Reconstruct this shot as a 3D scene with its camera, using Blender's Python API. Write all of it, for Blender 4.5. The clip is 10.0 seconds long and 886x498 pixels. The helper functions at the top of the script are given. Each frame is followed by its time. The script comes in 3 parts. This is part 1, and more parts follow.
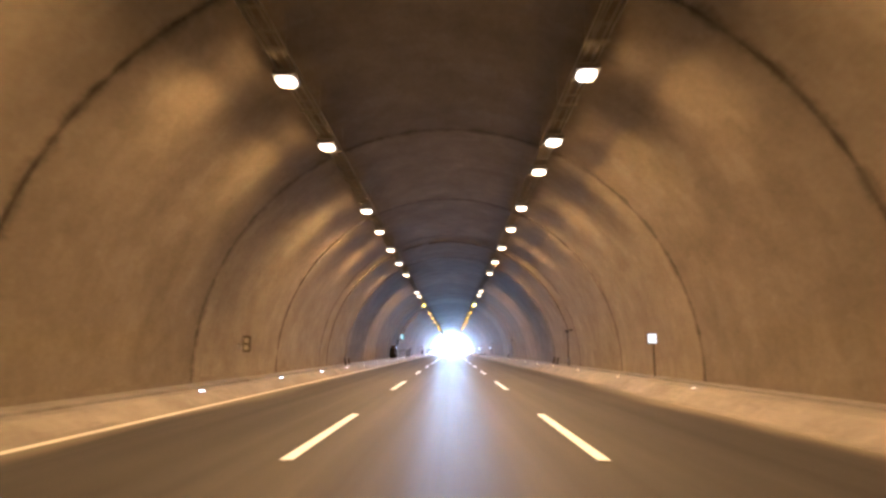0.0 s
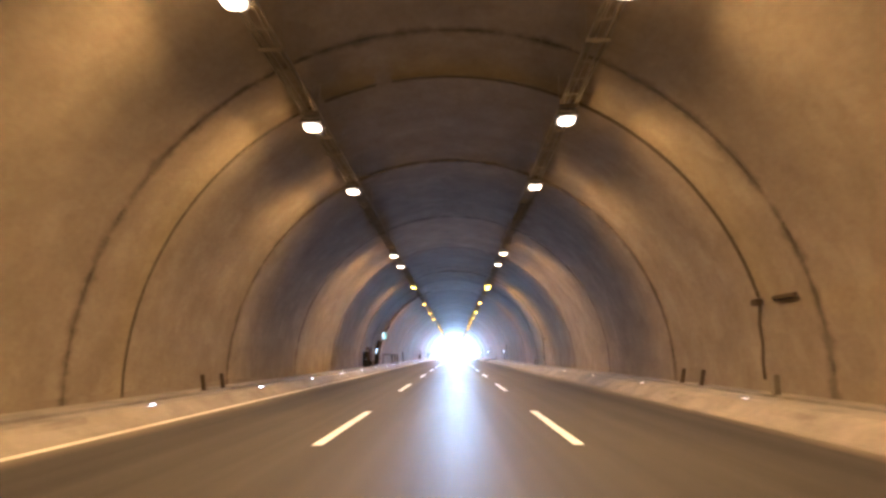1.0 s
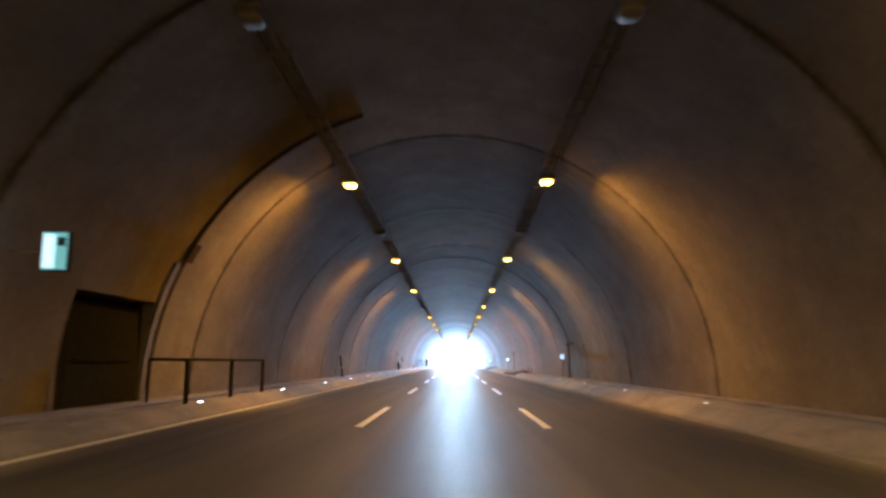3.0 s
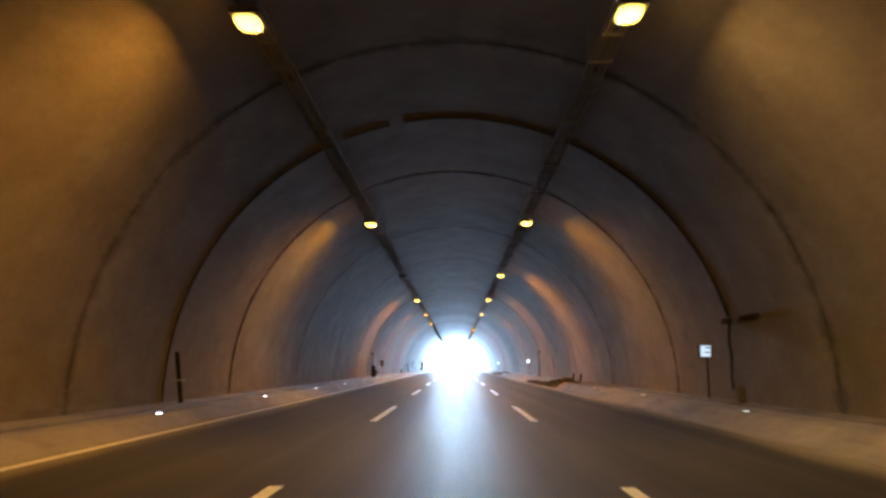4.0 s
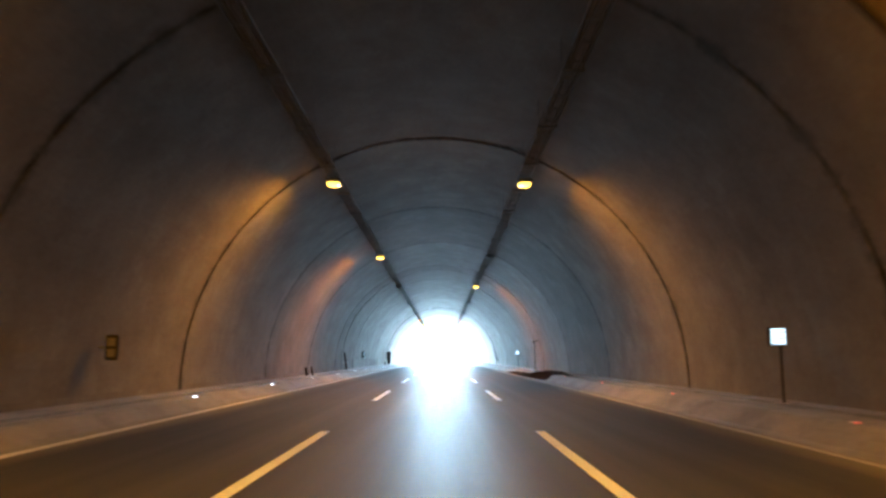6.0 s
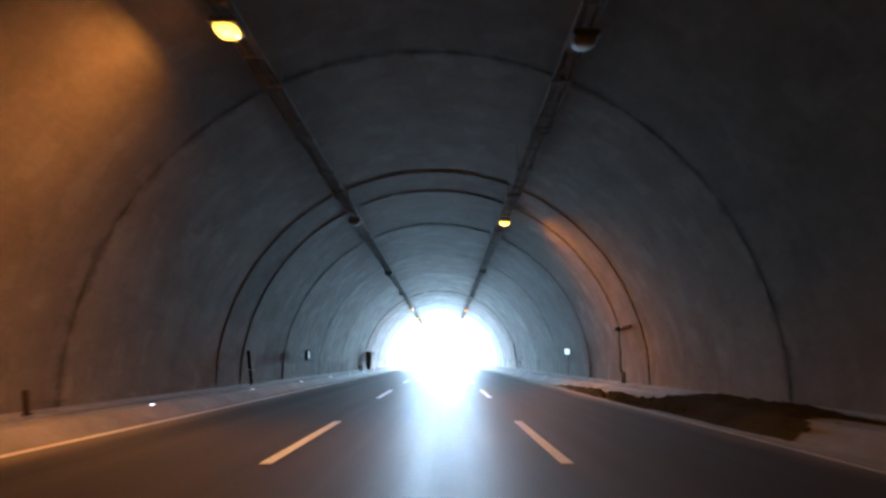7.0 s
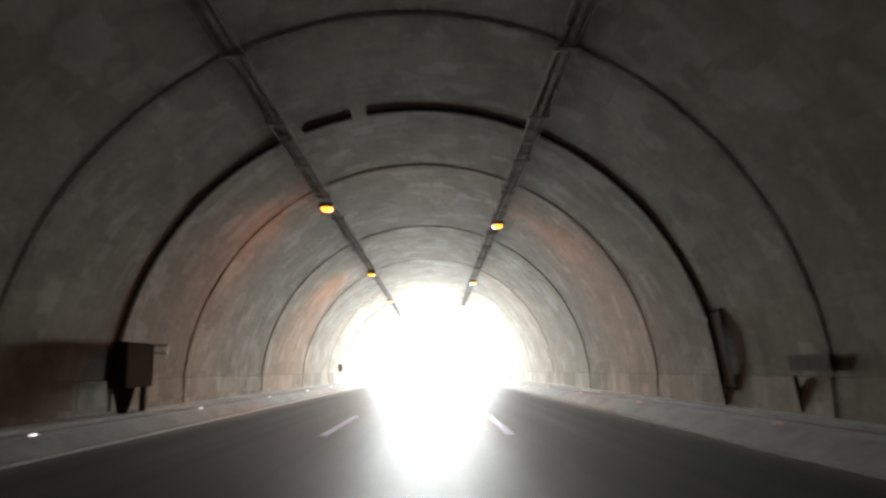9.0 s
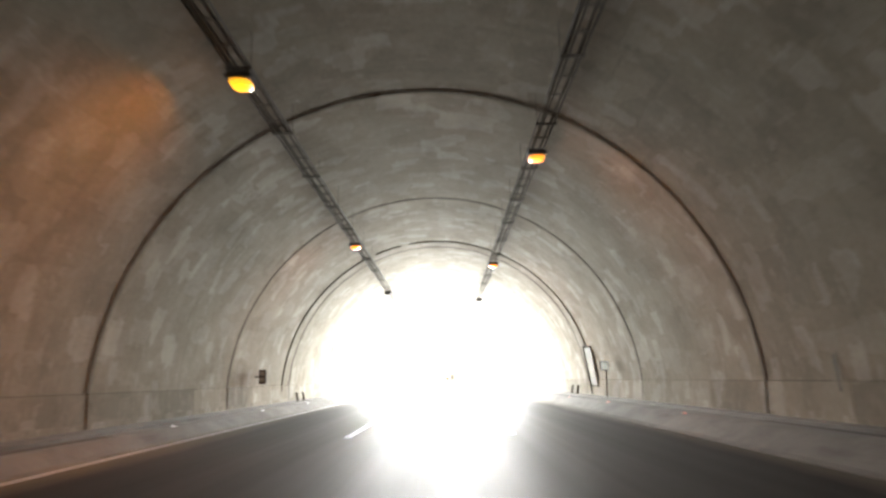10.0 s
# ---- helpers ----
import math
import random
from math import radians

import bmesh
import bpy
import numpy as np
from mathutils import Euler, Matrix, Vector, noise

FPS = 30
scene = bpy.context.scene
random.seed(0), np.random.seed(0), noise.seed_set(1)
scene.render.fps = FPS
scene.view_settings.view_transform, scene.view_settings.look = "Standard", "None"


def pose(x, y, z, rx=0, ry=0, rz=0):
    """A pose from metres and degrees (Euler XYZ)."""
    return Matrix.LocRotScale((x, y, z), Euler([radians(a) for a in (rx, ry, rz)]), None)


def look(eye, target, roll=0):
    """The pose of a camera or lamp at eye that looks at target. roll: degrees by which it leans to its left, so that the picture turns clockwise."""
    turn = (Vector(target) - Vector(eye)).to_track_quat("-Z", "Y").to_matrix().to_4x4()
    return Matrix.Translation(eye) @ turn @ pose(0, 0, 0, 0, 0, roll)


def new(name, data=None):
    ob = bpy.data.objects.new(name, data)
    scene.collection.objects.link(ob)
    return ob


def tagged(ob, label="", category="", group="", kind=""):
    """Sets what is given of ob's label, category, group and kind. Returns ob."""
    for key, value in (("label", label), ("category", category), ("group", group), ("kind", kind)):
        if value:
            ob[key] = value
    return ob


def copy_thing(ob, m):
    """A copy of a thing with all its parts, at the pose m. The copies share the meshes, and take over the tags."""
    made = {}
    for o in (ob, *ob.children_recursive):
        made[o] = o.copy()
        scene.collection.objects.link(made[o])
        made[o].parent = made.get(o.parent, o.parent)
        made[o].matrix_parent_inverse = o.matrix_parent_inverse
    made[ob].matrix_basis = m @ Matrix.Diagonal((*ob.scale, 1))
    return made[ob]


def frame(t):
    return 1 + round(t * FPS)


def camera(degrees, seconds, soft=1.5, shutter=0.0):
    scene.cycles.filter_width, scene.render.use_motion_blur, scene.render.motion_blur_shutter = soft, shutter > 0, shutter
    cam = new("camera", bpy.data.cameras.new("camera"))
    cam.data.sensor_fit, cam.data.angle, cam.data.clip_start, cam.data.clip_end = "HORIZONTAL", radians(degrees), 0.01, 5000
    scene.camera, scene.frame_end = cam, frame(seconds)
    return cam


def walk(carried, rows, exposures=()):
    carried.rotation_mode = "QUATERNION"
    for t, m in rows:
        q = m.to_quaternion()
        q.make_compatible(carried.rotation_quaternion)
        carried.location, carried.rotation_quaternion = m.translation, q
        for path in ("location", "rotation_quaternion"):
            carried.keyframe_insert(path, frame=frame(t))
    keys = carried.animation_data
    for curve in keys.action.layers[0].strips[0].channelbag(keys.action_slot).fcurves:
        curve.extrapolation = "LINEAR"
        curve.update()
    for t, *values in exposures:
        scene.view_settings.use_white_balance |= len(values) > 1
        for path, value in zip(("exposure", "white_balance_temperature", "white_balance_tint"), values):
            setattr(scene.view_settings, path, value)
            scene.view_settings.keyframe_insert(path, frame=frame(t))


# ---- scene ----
cam = camera(62.1, 10.0, soft=2.8, shutter=0.16)

# seconds, metres across and along the tunnel, then turn, tilt and lean in degrees
DRIVE = [
    (0, 0.087, -0.41, 0.71, 7.83, -0.00),
    (0.5, 0.093, 13.64, 0.71, 7.68, -0.37),
    (1, 0.124, 27.78, 0.94, 8.15, -0.32),
    (1.5, 0.140, 41.94, 0.88, 8.08, 0.11),
    (2, 0.151, 55.97, 0.86, 7.70, 0.09),
    (2.5, 0.185, 69.85, 0.90, 8.68, 0.53),
    (2.7, 0.116, 75.38, 1.09, 8.78, 0.46),
    (3.8, 0.014, 106.05, 0.93, 8.51, 0.19),
    (4, 0.056, 111.37, 1.04, 8.99, 0.07),
    (4.5, -0.006, 125.29, 0.69, 9.07, 0.35),
    (5, 0.053, 139.03, 0.02, 8.90, -0.24),
    (5.5, 0.174, 152.89, 0.50, 8.44, -0.19),
    (5.7, 0.136, 158.38, 0.09, 8.33, 0.05),
    (6.8, 0.350, 188.56, -0.05, 8.49, -0.15),
    (7, 0.341, 194.13, 0.12, 8.51, -0.07),
    (7.5, 0.363, 207.85, 0.22, 8.93, -0.40),
    (8, 0.372, 221.66, 0.02, 9.04, -0.60),
    (8.5, 0.379, 235.24, -0.53, 9.29, -0.38),
    (9, 0.379, 248.63, -0.61, 9.32, -0.45),
    (9.3, 0.425, 257.25, -0.45, 8.83, -0.60),
    (9.5, 0.467, 262.55, 0.39, 9.09, -0.66),
    (10, 0.410, 276.63, 0.16, 9.98, -1.15),
]
EYE_HEIGHT = 1.234


def drive_pose(x, y, turn, tilt, lean):
    eye = Vector((x, y, EYE_HEIGHT))
    a, b = radians(turn), radians(tilt)
    ahead = Vector((-math.sin(a) * math.cos(b), math.cos(a) * math.cos(b), math.sin(b)))
    return look(eye, eye + 50 * ahead, lean)


walk(cam, [(r[0], drive_pose(*r[1:])) for r in DRIVE], [
    (0, 5.45, 4850, 14), (1.0, 5.65, 4850, 13), (1.5, 5.8, 5050, 11), (2.0, 5.6, 5100, 7), (2.5, 5.4, 4850, 5), (4.0, 4.75, 5100, 5),
    (4.5, 4.72, 5100, -3), (5.0, 4.2, 4300, -6), (5.5, 4.47, 5200, -6), (7.0, 3.9, 5100, -2), (7.5, 3.67, 5700, -3), (8.0, 3.4, 6200, -3),
    (8.5, 3.12, 7500, 9), (9.0, 3.18, 7800, 10), (9.5, 2.35, 7600, 8), (10, 2.1, 8000, 13)])

# ---- light ----
PORTAL_Y = 345.2
SUN_HIGH, SUN_TURN = radians(48), radians(-35)
world = bpy.data.worlds.new("sky")
scene.world = world
world.use_nodes = True
wn = world.node_tree
sky = wn.nodes.new("ShaderNodeTexSky")
sky.sky_type, sky.sun_disc, sky.sun_elevation, sky.sun_rotation = "NISHITA", False, SUN_HIGH, SUN_TURN
wn.links.new(sky.outputs[0], wn.nodes["Background"].inputs[0])
wn.nodes["Background"].inputs[1].default_value = 0.15

sun_data = bpy.data.lights.new("sun", "SUN")
sun_data.energy, sun_data.angle, sun_data.color = 5.0, radians(0.5), (1, 0.95, 0.88)
sun = new("sun", sun_data)
sun.matrix_world = look((0, 0, 0), (math.sin(SUN_TURN) * math.cos(SUN_HIGH) * -1, -math.cos(SUN_TURN) * math.cos(SUN_HIGH), -math.sin(SUN_HIGH)))

# daylight that enters through the tunnel's mouth
mouth_data = bpy.data.lights.new("tunnel_mouth_daylight", "AREA")
mouth_data.shape, mouth_data.size, mouth_data.energy, mouth_data.color = "DISK", 14.6, 30000, (0.77, 0.89, 1.0)
mouth = new("tunnel_mouth_daylight", mouth_data)
mouth.matrix_world = look((-0.05, PORTAL_Y - 0.4, 0.4), (-0.05, 0, 0.4))

LAMP_COLOUR, LAMP_POWER, GLASS_GLOW = (1.0, 0.475, 0.115), 14.5, 0.2
AMBER_COLOUR, AMBER_POWER, AMBER_GLOW = (1.0, 0.375, 0.025), 22.0, 0.4
GOLD_COLOUR, GOLD_POWER, GOLD_GLOW = (1.0, 0.47, 0.09), 17.0, 0.4
ORANGE_COLOUR, ORANGE_POWER = (1.0, 0.345, 0.02), 36.0
STRONG_POWER = 56.0
THROW_LEAN, THROW_SPREAD = 12, 168
OLD_COLOUR, OLD_POWER, OLD_GLOW = (1.0, 0.3, 0.04), 13.0, 0.5


# ---- materials ----
def shader(name, rough=0.7, metal=0.0):
    m = bpy.data.materials.new(name)
    m.use_nodes = True
    t = m.node_tree
    b = t.nodes["Principled BSDF"]
    b.inputs["Roughness"].default_value, b.inputs["Metallic"].default_value = rough, metal
    return m, t, b


def add(t, kind, **inputs):
    n = t.nodes.new("ShaderNode" + kind)
    for k, v in inputs.items():
        n.inputs[k].default_value = v
    return n


def place(t, scale):
    """World position, stretched by scale."""
    g = t.nodes.new("ShaderNodeNewGeometry")
    n = add(t, "Mapping", Scale=scale)
    t.links.new(g.outputs["Position"], n.inputs["Vector"])
    return n.outputs[0]


def grain(t, vec, scale, detail=6, rough=0.6):
    n = add(t, "TexNoise", Scale=scale, Detail=detail, Roughness=rough)
    t.links.new(vec, n.inputs["Vector"])
    return n.outputs["Fac"]


def ramp(t, fac, *stops):
    n = t.nodes.new("ShaderNodeValToRGB")
    e = n.color_ramp.elements
    while len(e) < len(stops):
        e.new(0.5)
    for k, (p, c) in enumerate(stops):
        e[k].position, e[k].color = p, (*c, 1) if isinstance(c, tuple) else (c, c, c, 1)
    t.links.new(fac, n.inputs[0])
    return n.outputs[0]


def mix(t, fac, a, b, kind="MIX"):
    n = t.nodes.new("ShaderNodeMix")
    n.data_type, n.blend_type = "RGBA", kind
    for s, v in ((n.inputs[0], fac), (n.inputs[6], a), (n.inputs[7], b)):
        if isinstance(v, (int, float)):
            s.default_value = v
        elif isinstance(v, tuple):
            s.default_value = (*v, 1)
        else:
            t.links.new(v, s)
    return n.outputs[2]


def bump(t, b, fac, strength, dist):
    n = add(t, "Bump", Strength=strength, Distance=dist)
    t.links.new(fac, n.inputs["Height"])
    t.links.new(n.outputs[0], b.inputs["Normal"])


def concrete(name, light, dark, stain, streak=(0.5, 0.5, 0.12), vary=0.12, patch=0.0):
    m, t, b = shader(name, 0.9)
    b.inputs["Specular IOR Level"].default_value = 0.2
    fine = grain(t, place(t, (1, 1, 1)), 9, 8)
    blot = grain(t, place(t, (0.5, 0.45, 0.6)), 1.3, 5, 0.65)
    run = grain(t, place(t, streak), 4, 4, 0.6)
    base = mix(t, ramp(t, blot, (0.35, 0.0), (0.65, 1.0)), dark, light)
    base = mix(t, ramp(t, run, (0.55, 0.0), (0.75, 0.75)), base, stain)
    lime = grain(t, place(t, (0.8, 0.9, 0.14)), 5, 6, 0.7)
    base = mix(t, ramp(t, lime, (0.6, 0.0), (0.7, patch)), base, tuple(min(1, 1.3 * v) for v in light))
    cell = add(t, "TexVoronoi", Scale=1.0, Randomness=0.9)
    cell.distance = "CHEBYCHEV"
    t.links.new(place(t, (0.55, 0.4, 1.1)), cell.inputs["Vector"])
    split = t.nodes.new("ShaderNodeSeparateColor")
    t.links.new(cell.outputs["Color"], split.inputs[0])
    base = mix(t, ramp(t, split.outputs[0], (0.72, 0.0), (0.8, patch)), base, light)
    base = mix(t, ramp(t, split.outputs[1], (0.78, 0.0), (0.9, patch * 0.35)), base, stain)
    base = mix(t, 0.35, base, ramp(t, fine, (0.3, 0.55), (0.7, 1.0)), "MULTIPLY")
    info = t.nodes.new("ShaderNodeObjectInfo")
    tone = ramp(t, info.outputs["Random"], (0.0, 1 - vary), (1.0, 1.0))
    base = mix(t, 1.0, base, tone, "MULTIPLY")
    t.links.new(base, b.inputs["Base Color"])
    t.links.new(ramp(t, blot, (0.3, 1.0), (0.7, 0.82)), b.inputs["Roughness"])
    bump(t, b, fine, 0.5, 0.02)
    return m


def lining_material():
    """Stained cast concrete, laid out along the tunnel and round its arch."""
    m, t, b = shader("tunnel_concrete", 0.9)
    b.inputs["Specular IOR Level"].default_value = 0.02

    def calc(kind, a, c, third=None):
        n = t.nodes.new("ShaderNodeMath")
        n.operation = kind
        for s, v in zip(n.inputs, (a, c, third)):
            if isinstance(v, (int, float)):
                s.default_value = v
            elif v is not None:
                t.links.new(v, s)
        return n.outputs[0]

    xyz = t.nodes.new("ShaderNodeSeparateXYZ")
    t.links.new(place(t, (1, 1, 1)), xyz.inputs[0])
    turn = calc("ARCTAN2", calc("SUBTRACT", xyz.outputs[2], 0.42), calc("ADD", xyz.outputs[0], 0.07))
    around = calc("MULTIPLY", turn, 7.5)

    def sheet(along, over, seed=0.0):
        n = t.nodes.new("ShaderNodeCombineXYZ")
        t.links.new(calc("MULTIPLY", xyz.outputs[1], along), n.inputs[0])
        t.links.new(calc("MULTIPLY", around, over), n.inputs[1])
        n.inputs[2].default_value = seed
        return n.outputs[0]

    light, dark, stain = (0.2, 0.177, 0.146), (0.148, 0.131, 0.108), (0.078, 0.069, 0.056)
    # seepage and lime have spoilt the rings towards the mouth more than those deep inside
    spoilt = t.nodes.new("ShaderNodeMapRange")
    spoilt.inputs[1].default_value, spoilt.inputs[2].default_value, spoilt.inputs[3].default_value = 190.0, 270.0, 0.3
    t.links.new(xyz.outputs[1], spoilt.inputs[0])
    fine = grain(t, place(t, (1, 1, 1)), 9, 8)
    blot = grain(t, sheet(0.45, 0.5), 1.3, 6, 0.68)
    base = mix(t, ramp(t, blot, (0.34, 0.0), (0.66, 1.0)), dark, light)
    run = grain(t, sheet(2.2, 0.22, 3.0), 1.6, 5, 0.6)
    base = mix(t, calc("MULTIPLY", ramp(t, run, (0.54, 0.0), (0.78, 0.32)), spoilt.outputs[0]), base, stain)
    lime = grain(t, sheet(3.0, 0.9, 7.0), 1.8, 6, 0.7)
    base = mix(t, calc("MULTIPLY", ramp(t, lime, (0.57, 0.0), (0.68, 0.5)), spoilt.outputs[0]), base, (0.28, 0.26, 0.232))
    for along, over, seed, lo, colour, much in ((0.9, 1.6, 1.0, 0.76, (0.25, 0.232, 0.205), 0.32), (1.8, 1.3, 4.0, 0.8, (0.3, 0.28, 0.252), 0.45), (0.7, 1.4, 9.0, 0.8, stain, 0.25)):
        cell = add(t, "TexVoronoi", Scale=1.0, Randomness=0.85)
        cell.distance = "CHEBYCHEV"
        wob = mix(t, 0.3, sheet(along, over, seed), grain(t, sheet(1.0, 1.0, seed), 5.0, 5), "ADD")
        t.links.new(wob, cell.inputs["Vector"])
        pick = t.nodes.new("ShaderNodeSeparateColor")
        t.links.new(cell.outputs["Color"], pick.inputs[0])
        worn = calc("MULTIPLY", ramp(t, pick.outputs[0], (lo, 0.0), (lo + 0.08, much)), ramp(t, blot, (0.3, 0.35), (0.6, 1.0)))
        base = mix(t, calc("MULTIPLY", worn, spoilt.outputs[0]), base, colour)
    # ring tones step paler towards the mouth, with the daylight's falloff painted in
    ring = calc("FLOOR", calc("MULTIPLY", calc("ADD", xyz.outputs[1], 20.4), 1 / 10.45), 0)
    mouth_tone = t.nodes.new("ShaderNodeMapRange")
    mouth_tone.inputs[1].default_value, mouth_tone.inputs[2].default_value = 25.0, 29.0
    t.links.new(ring, mouth_tone.inputs[0])
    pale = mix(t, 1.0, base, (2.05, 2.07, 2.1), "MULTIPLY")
    base = mix(t, mouth_tone.outputs[0], base, pale)
    # damp that seeps along the cast joints
    off = calc("ABSOLUTE", calc("SUBTRACT", calc("MODULO", calc("ADD", xyz.outputs[1], 20.4 + 5.225 + 104.5), 10.45), 5.225), 0)
    reach = calc("MULTIPLY_ADD", grain(t, sheet(0.5, 0.8, 5.0), 2.0, 5, 0.7), 1.1, -0.3)
    wet = ramp(t, calc("SUBTRACT", reach, off), (0.0, 0.0), (0.22, 0.6))
    wet = calc("MULTIPLY", wet, calc("MULTIPLY_ADD", mouth_tone.outputs[0], -0.6, 1.0))
    base = mix(t, wet, base, (0.062, 0.055, 0.047))
    base = mix(t, 0.35, base, ramp(t, fine, (0.3, 0.55), (0.7, 1.0)), "MULTIPLY")
    info = t.nodes.new("ShaderNodeObjectInfo")
    base = mix(t, 1.0, base, ramp(t, info.outputs["Random"], (0.0, 0.68), (1.0, 1.0)), "MULTIPLY")
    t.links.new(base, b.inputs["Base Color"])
    t.links.new(ramp(t, blot, (0.3, 1.0), (0.7, 0.9)), b.inputs["Roughness"])
    bump(t, b, fine, 0.5, 0.02)
    return m


def flat(name, colour, rough=0.6, metal=0.0, wear=0.35, size=6.0, dirt=(0.05, 0.045, 0.04), shine=0.4):
    m, t, b = shader(name, rough, metal)
    b.inputs["Specular IOR Level"].default_value = shine
    g1 = grain(t, place(t, (1, 1, 1)), size, 6)
    g2 = grain(t, place(t, (1, 1, 1)), size * 8, 3)
    c = mix(t, ramp(t, g1, (0.48, 0.0), (0.72, wear)), colour, dirt)
    c = mix(t, 0.25, c, ramp(t, g2, (0.3, 0.6), (0.7, 1.0)), "MULTIPLY")
    t.links.new(c, b.inputs["Base Color"])
    t.links.new(ramp(t, g2, (0.3, min(1, rough + 0.12)), (0.7, max(0.05, rough - 0.1))), b.inputs["Roughness"])
    bump(t, b, g2, 0.2, 0.004)
    return m


def glow(name, colour, strength):
    m, t, b = shader(name, 0.3)
    b.inputs["Base Color"].default_value = (*colour, 1)
    b.inputs["Emission Color"].default_value = (*colour, 1)
    b.inputs["Emission Strength"].default_value = strength
    return m


def asphalt_material(name="worn_asphalt", paling=0.0):
    m, t, b = shader(name, 0.5)
    b.inputs["Specular IOR Level"].default_value = 0.045
    stone = add(t, "TexVoronoi", Scale=55.0)
    t.links.new(place(t, (1, 1, 1)), stone.inputs["Vector"])
    track = grain(t, place(t, (1.1, 0.012, 1)), 1.6, 3, 0.5)
    patch = grain(t, place(t, (0.4, 0.07, 1)), 1.2, 5, 0.6)
    base = mix(t, ramp(t, track, (0.25, 0.0), (0.75, 1.0)), (0.029, 0.029, 0.033), (0.042, 0.042, 0.046))
    base = mix(t, ramp(t, patch, (0.5, 0.0), (0.7, 0.5)), base, (0.06, 0.058, 0.054))
    spot = t.nodes.new("ShaderNodeSeparateXYZ")
    t.links.new(place(t, (1, 1, 1)), spot.inputs[0])
    side = t.nodes.new("ShaderNodeMath")
    side.operation = "ABSOLUTE"
    t.links.new(spot.outputs[0], side.inputs[0])
    wave = t.nodes.new("ShaderNodeMath")
    wave.operation = "MULTIPLY_ADD"
    wave.inputs[1].default_value = 1.3
    t.links.new(patch, wave.inputs[0])
    t.links.new(side.outputs[0], wave.inputs[2])
    far = t.nodes.new("ShaderNodeMapRange")
    far.inputs[1].default_value, far.inputs[2].default_value = 5.35, 6.1
    t.links.new(wave.outputs[0], far.inputs[0])
    base = mix(t, far.outputs[0], base, (0.2, 0.185, 0.16))
    # lightens the whole road surface to imitate glare
    base = mix(t, paling, base, (0.4, 0.37, 0.32))
    base = mix(t, 0.5, base, ramp(t, stone.outputs["Distance"], (0.0, 1.0), (0.7, 0.55)), "MULTIPLY")
    t.links.new(base, b.inputs["Base Color"])
    t.links.new(ramp(t, track, (0.25, 0.65), (0.75, 0.57)), b.inputs["Roughness"])
    bump(t, b, stone.outputs["Distance"], 0.25, 0.004)
    return m


LINING = lining_material()
KERB_C = concrete("dusty_kerb_concrete", (0.198, 0.187, 0.174), (0.138, 0.13, 0.12), (0.09, 0.084, 0.072), (0.6, 0.14, 1), patch=0.4)
DUCT_C = concrete("dirty_duct_cover", (0.10, 0.09, 0.075), (0.06, 0.055, 0.048), (0.04, 0.036, 0.03), (0.4, 0.1, 1))
BACKING = flat("dark_joint_filler", (0.032, 0.029, 0.025), 0.95, shine=0.0)
ASPHALT = asphalt_material()
# paled copy of the asphalt, so the open road washes out as in glare
PALED_ROAD = asphalt_material("glare_paled_asphalt", 0.8)
# blue put into the white, in place of headlight beams on the dashes
TINTED_WHITE = flat("blue_tinted_dash_paint", (0.52, 0.61, 0.88), 0.55, wear=0.25, size=3.0, dirt=(0.22, 0.21, 0.19))
STRIP = flat("stained_joint_strip", (0.155, 0.14, 0.122), 0.95, wear=0.9, size=1.1, dirt=(0.25, 0.23, 0.2), shine=0.0)
# base blued to cancel the lamps' amber light; yellowish dirt flecks
TINTED_EDGE = flat("blue_tinted_edge_paint", (0.43, 0.44, 0.48), 0.6, wear=0.45, size=2.0, dirt=(0.25, 0.22, 0.16))
DUSTY_LINE = flat("dusty_line_paint", (0.27, 0.25, 0.22), 0.8, wear=0.6, size=1.5, dirt=(0.12, 0.11, 0.095))
TRAY_STEEL = flat("dusty_tray_steel", (0.17, 0.16, 0.145), 0.85, 0.0, wear=0.6, size=1.2, dirt=(0.05, 0.046, 0.04), shine=0.15)
TRAY_CABLE = flat("dusty_cable_sheath", (0.17, 0.16, 0.145), 0.9, shine=0.0)
STEEL = flat("dull_galvanised_steel", (0.26, 0.255, 0.245), 0.6, 0.3, shine=0.2)
CABLE = flat("black_cable_sheath", (0.018, 0.018, 0.018), 0.9, shine=0.0)
CONDUIT = flat("dusty_brown_conduit", (0.045, 0.038, 0.03), 0.95, shine=0.0)
DETECTOR = flat("dusty_brown_casing", (0.05, 0.041, 0.034), 0.95, shine=0.0)
PEDESTAL = flat("dusty_grey_pedestal", (0.14, 0.135, 0.13), 0.95, shine=0.0)
HOUSING = flat("grey_lamp_housing", (0.12, 0.12, 0.12), 0.7, 0.0, shine=0.2)
CABINET = flat("dark_cabinet_paint", (0.022, 0.021, 0.02), 0.9, shine=0.0)
GREY_CABINET = flat("dusty_grey_cabinet_paint", (0.12, 0.111, 0.1), 0.9, shine=0.0)
PALE_CABINET = flat("pale_grey_cabinet_paint", (0.3, 0.285, 0.26), 0.85, shine=0.1)
WORN_BOARD = flat("worn_board_paint", (0.19, 0.176, 0.155), 0.9, shine=0.05)
RED = flat("dull_red_paint", (0.034, 0.019, 0.015), 0.9, shine=0.15)
PLATE = flat("pale_plate", (0.42, 0.4, 0.37), 0.8, shine=0.1)
POST = flat("dark_marker_plastic", (0.055, 0.045, 0.037), 0.9, shine=0.0)
MUD = concrete("dark_heaped_soil", (0.063, 0.063, 0.065), (0.04, 0.04, 0.041), (0.028, 0.028, 0.028), (1.5, 1.2, 1))
MUD.node_tree.nodes["Principled BSDF"].inputs["Specular IOR Level"].default_value = 0.0
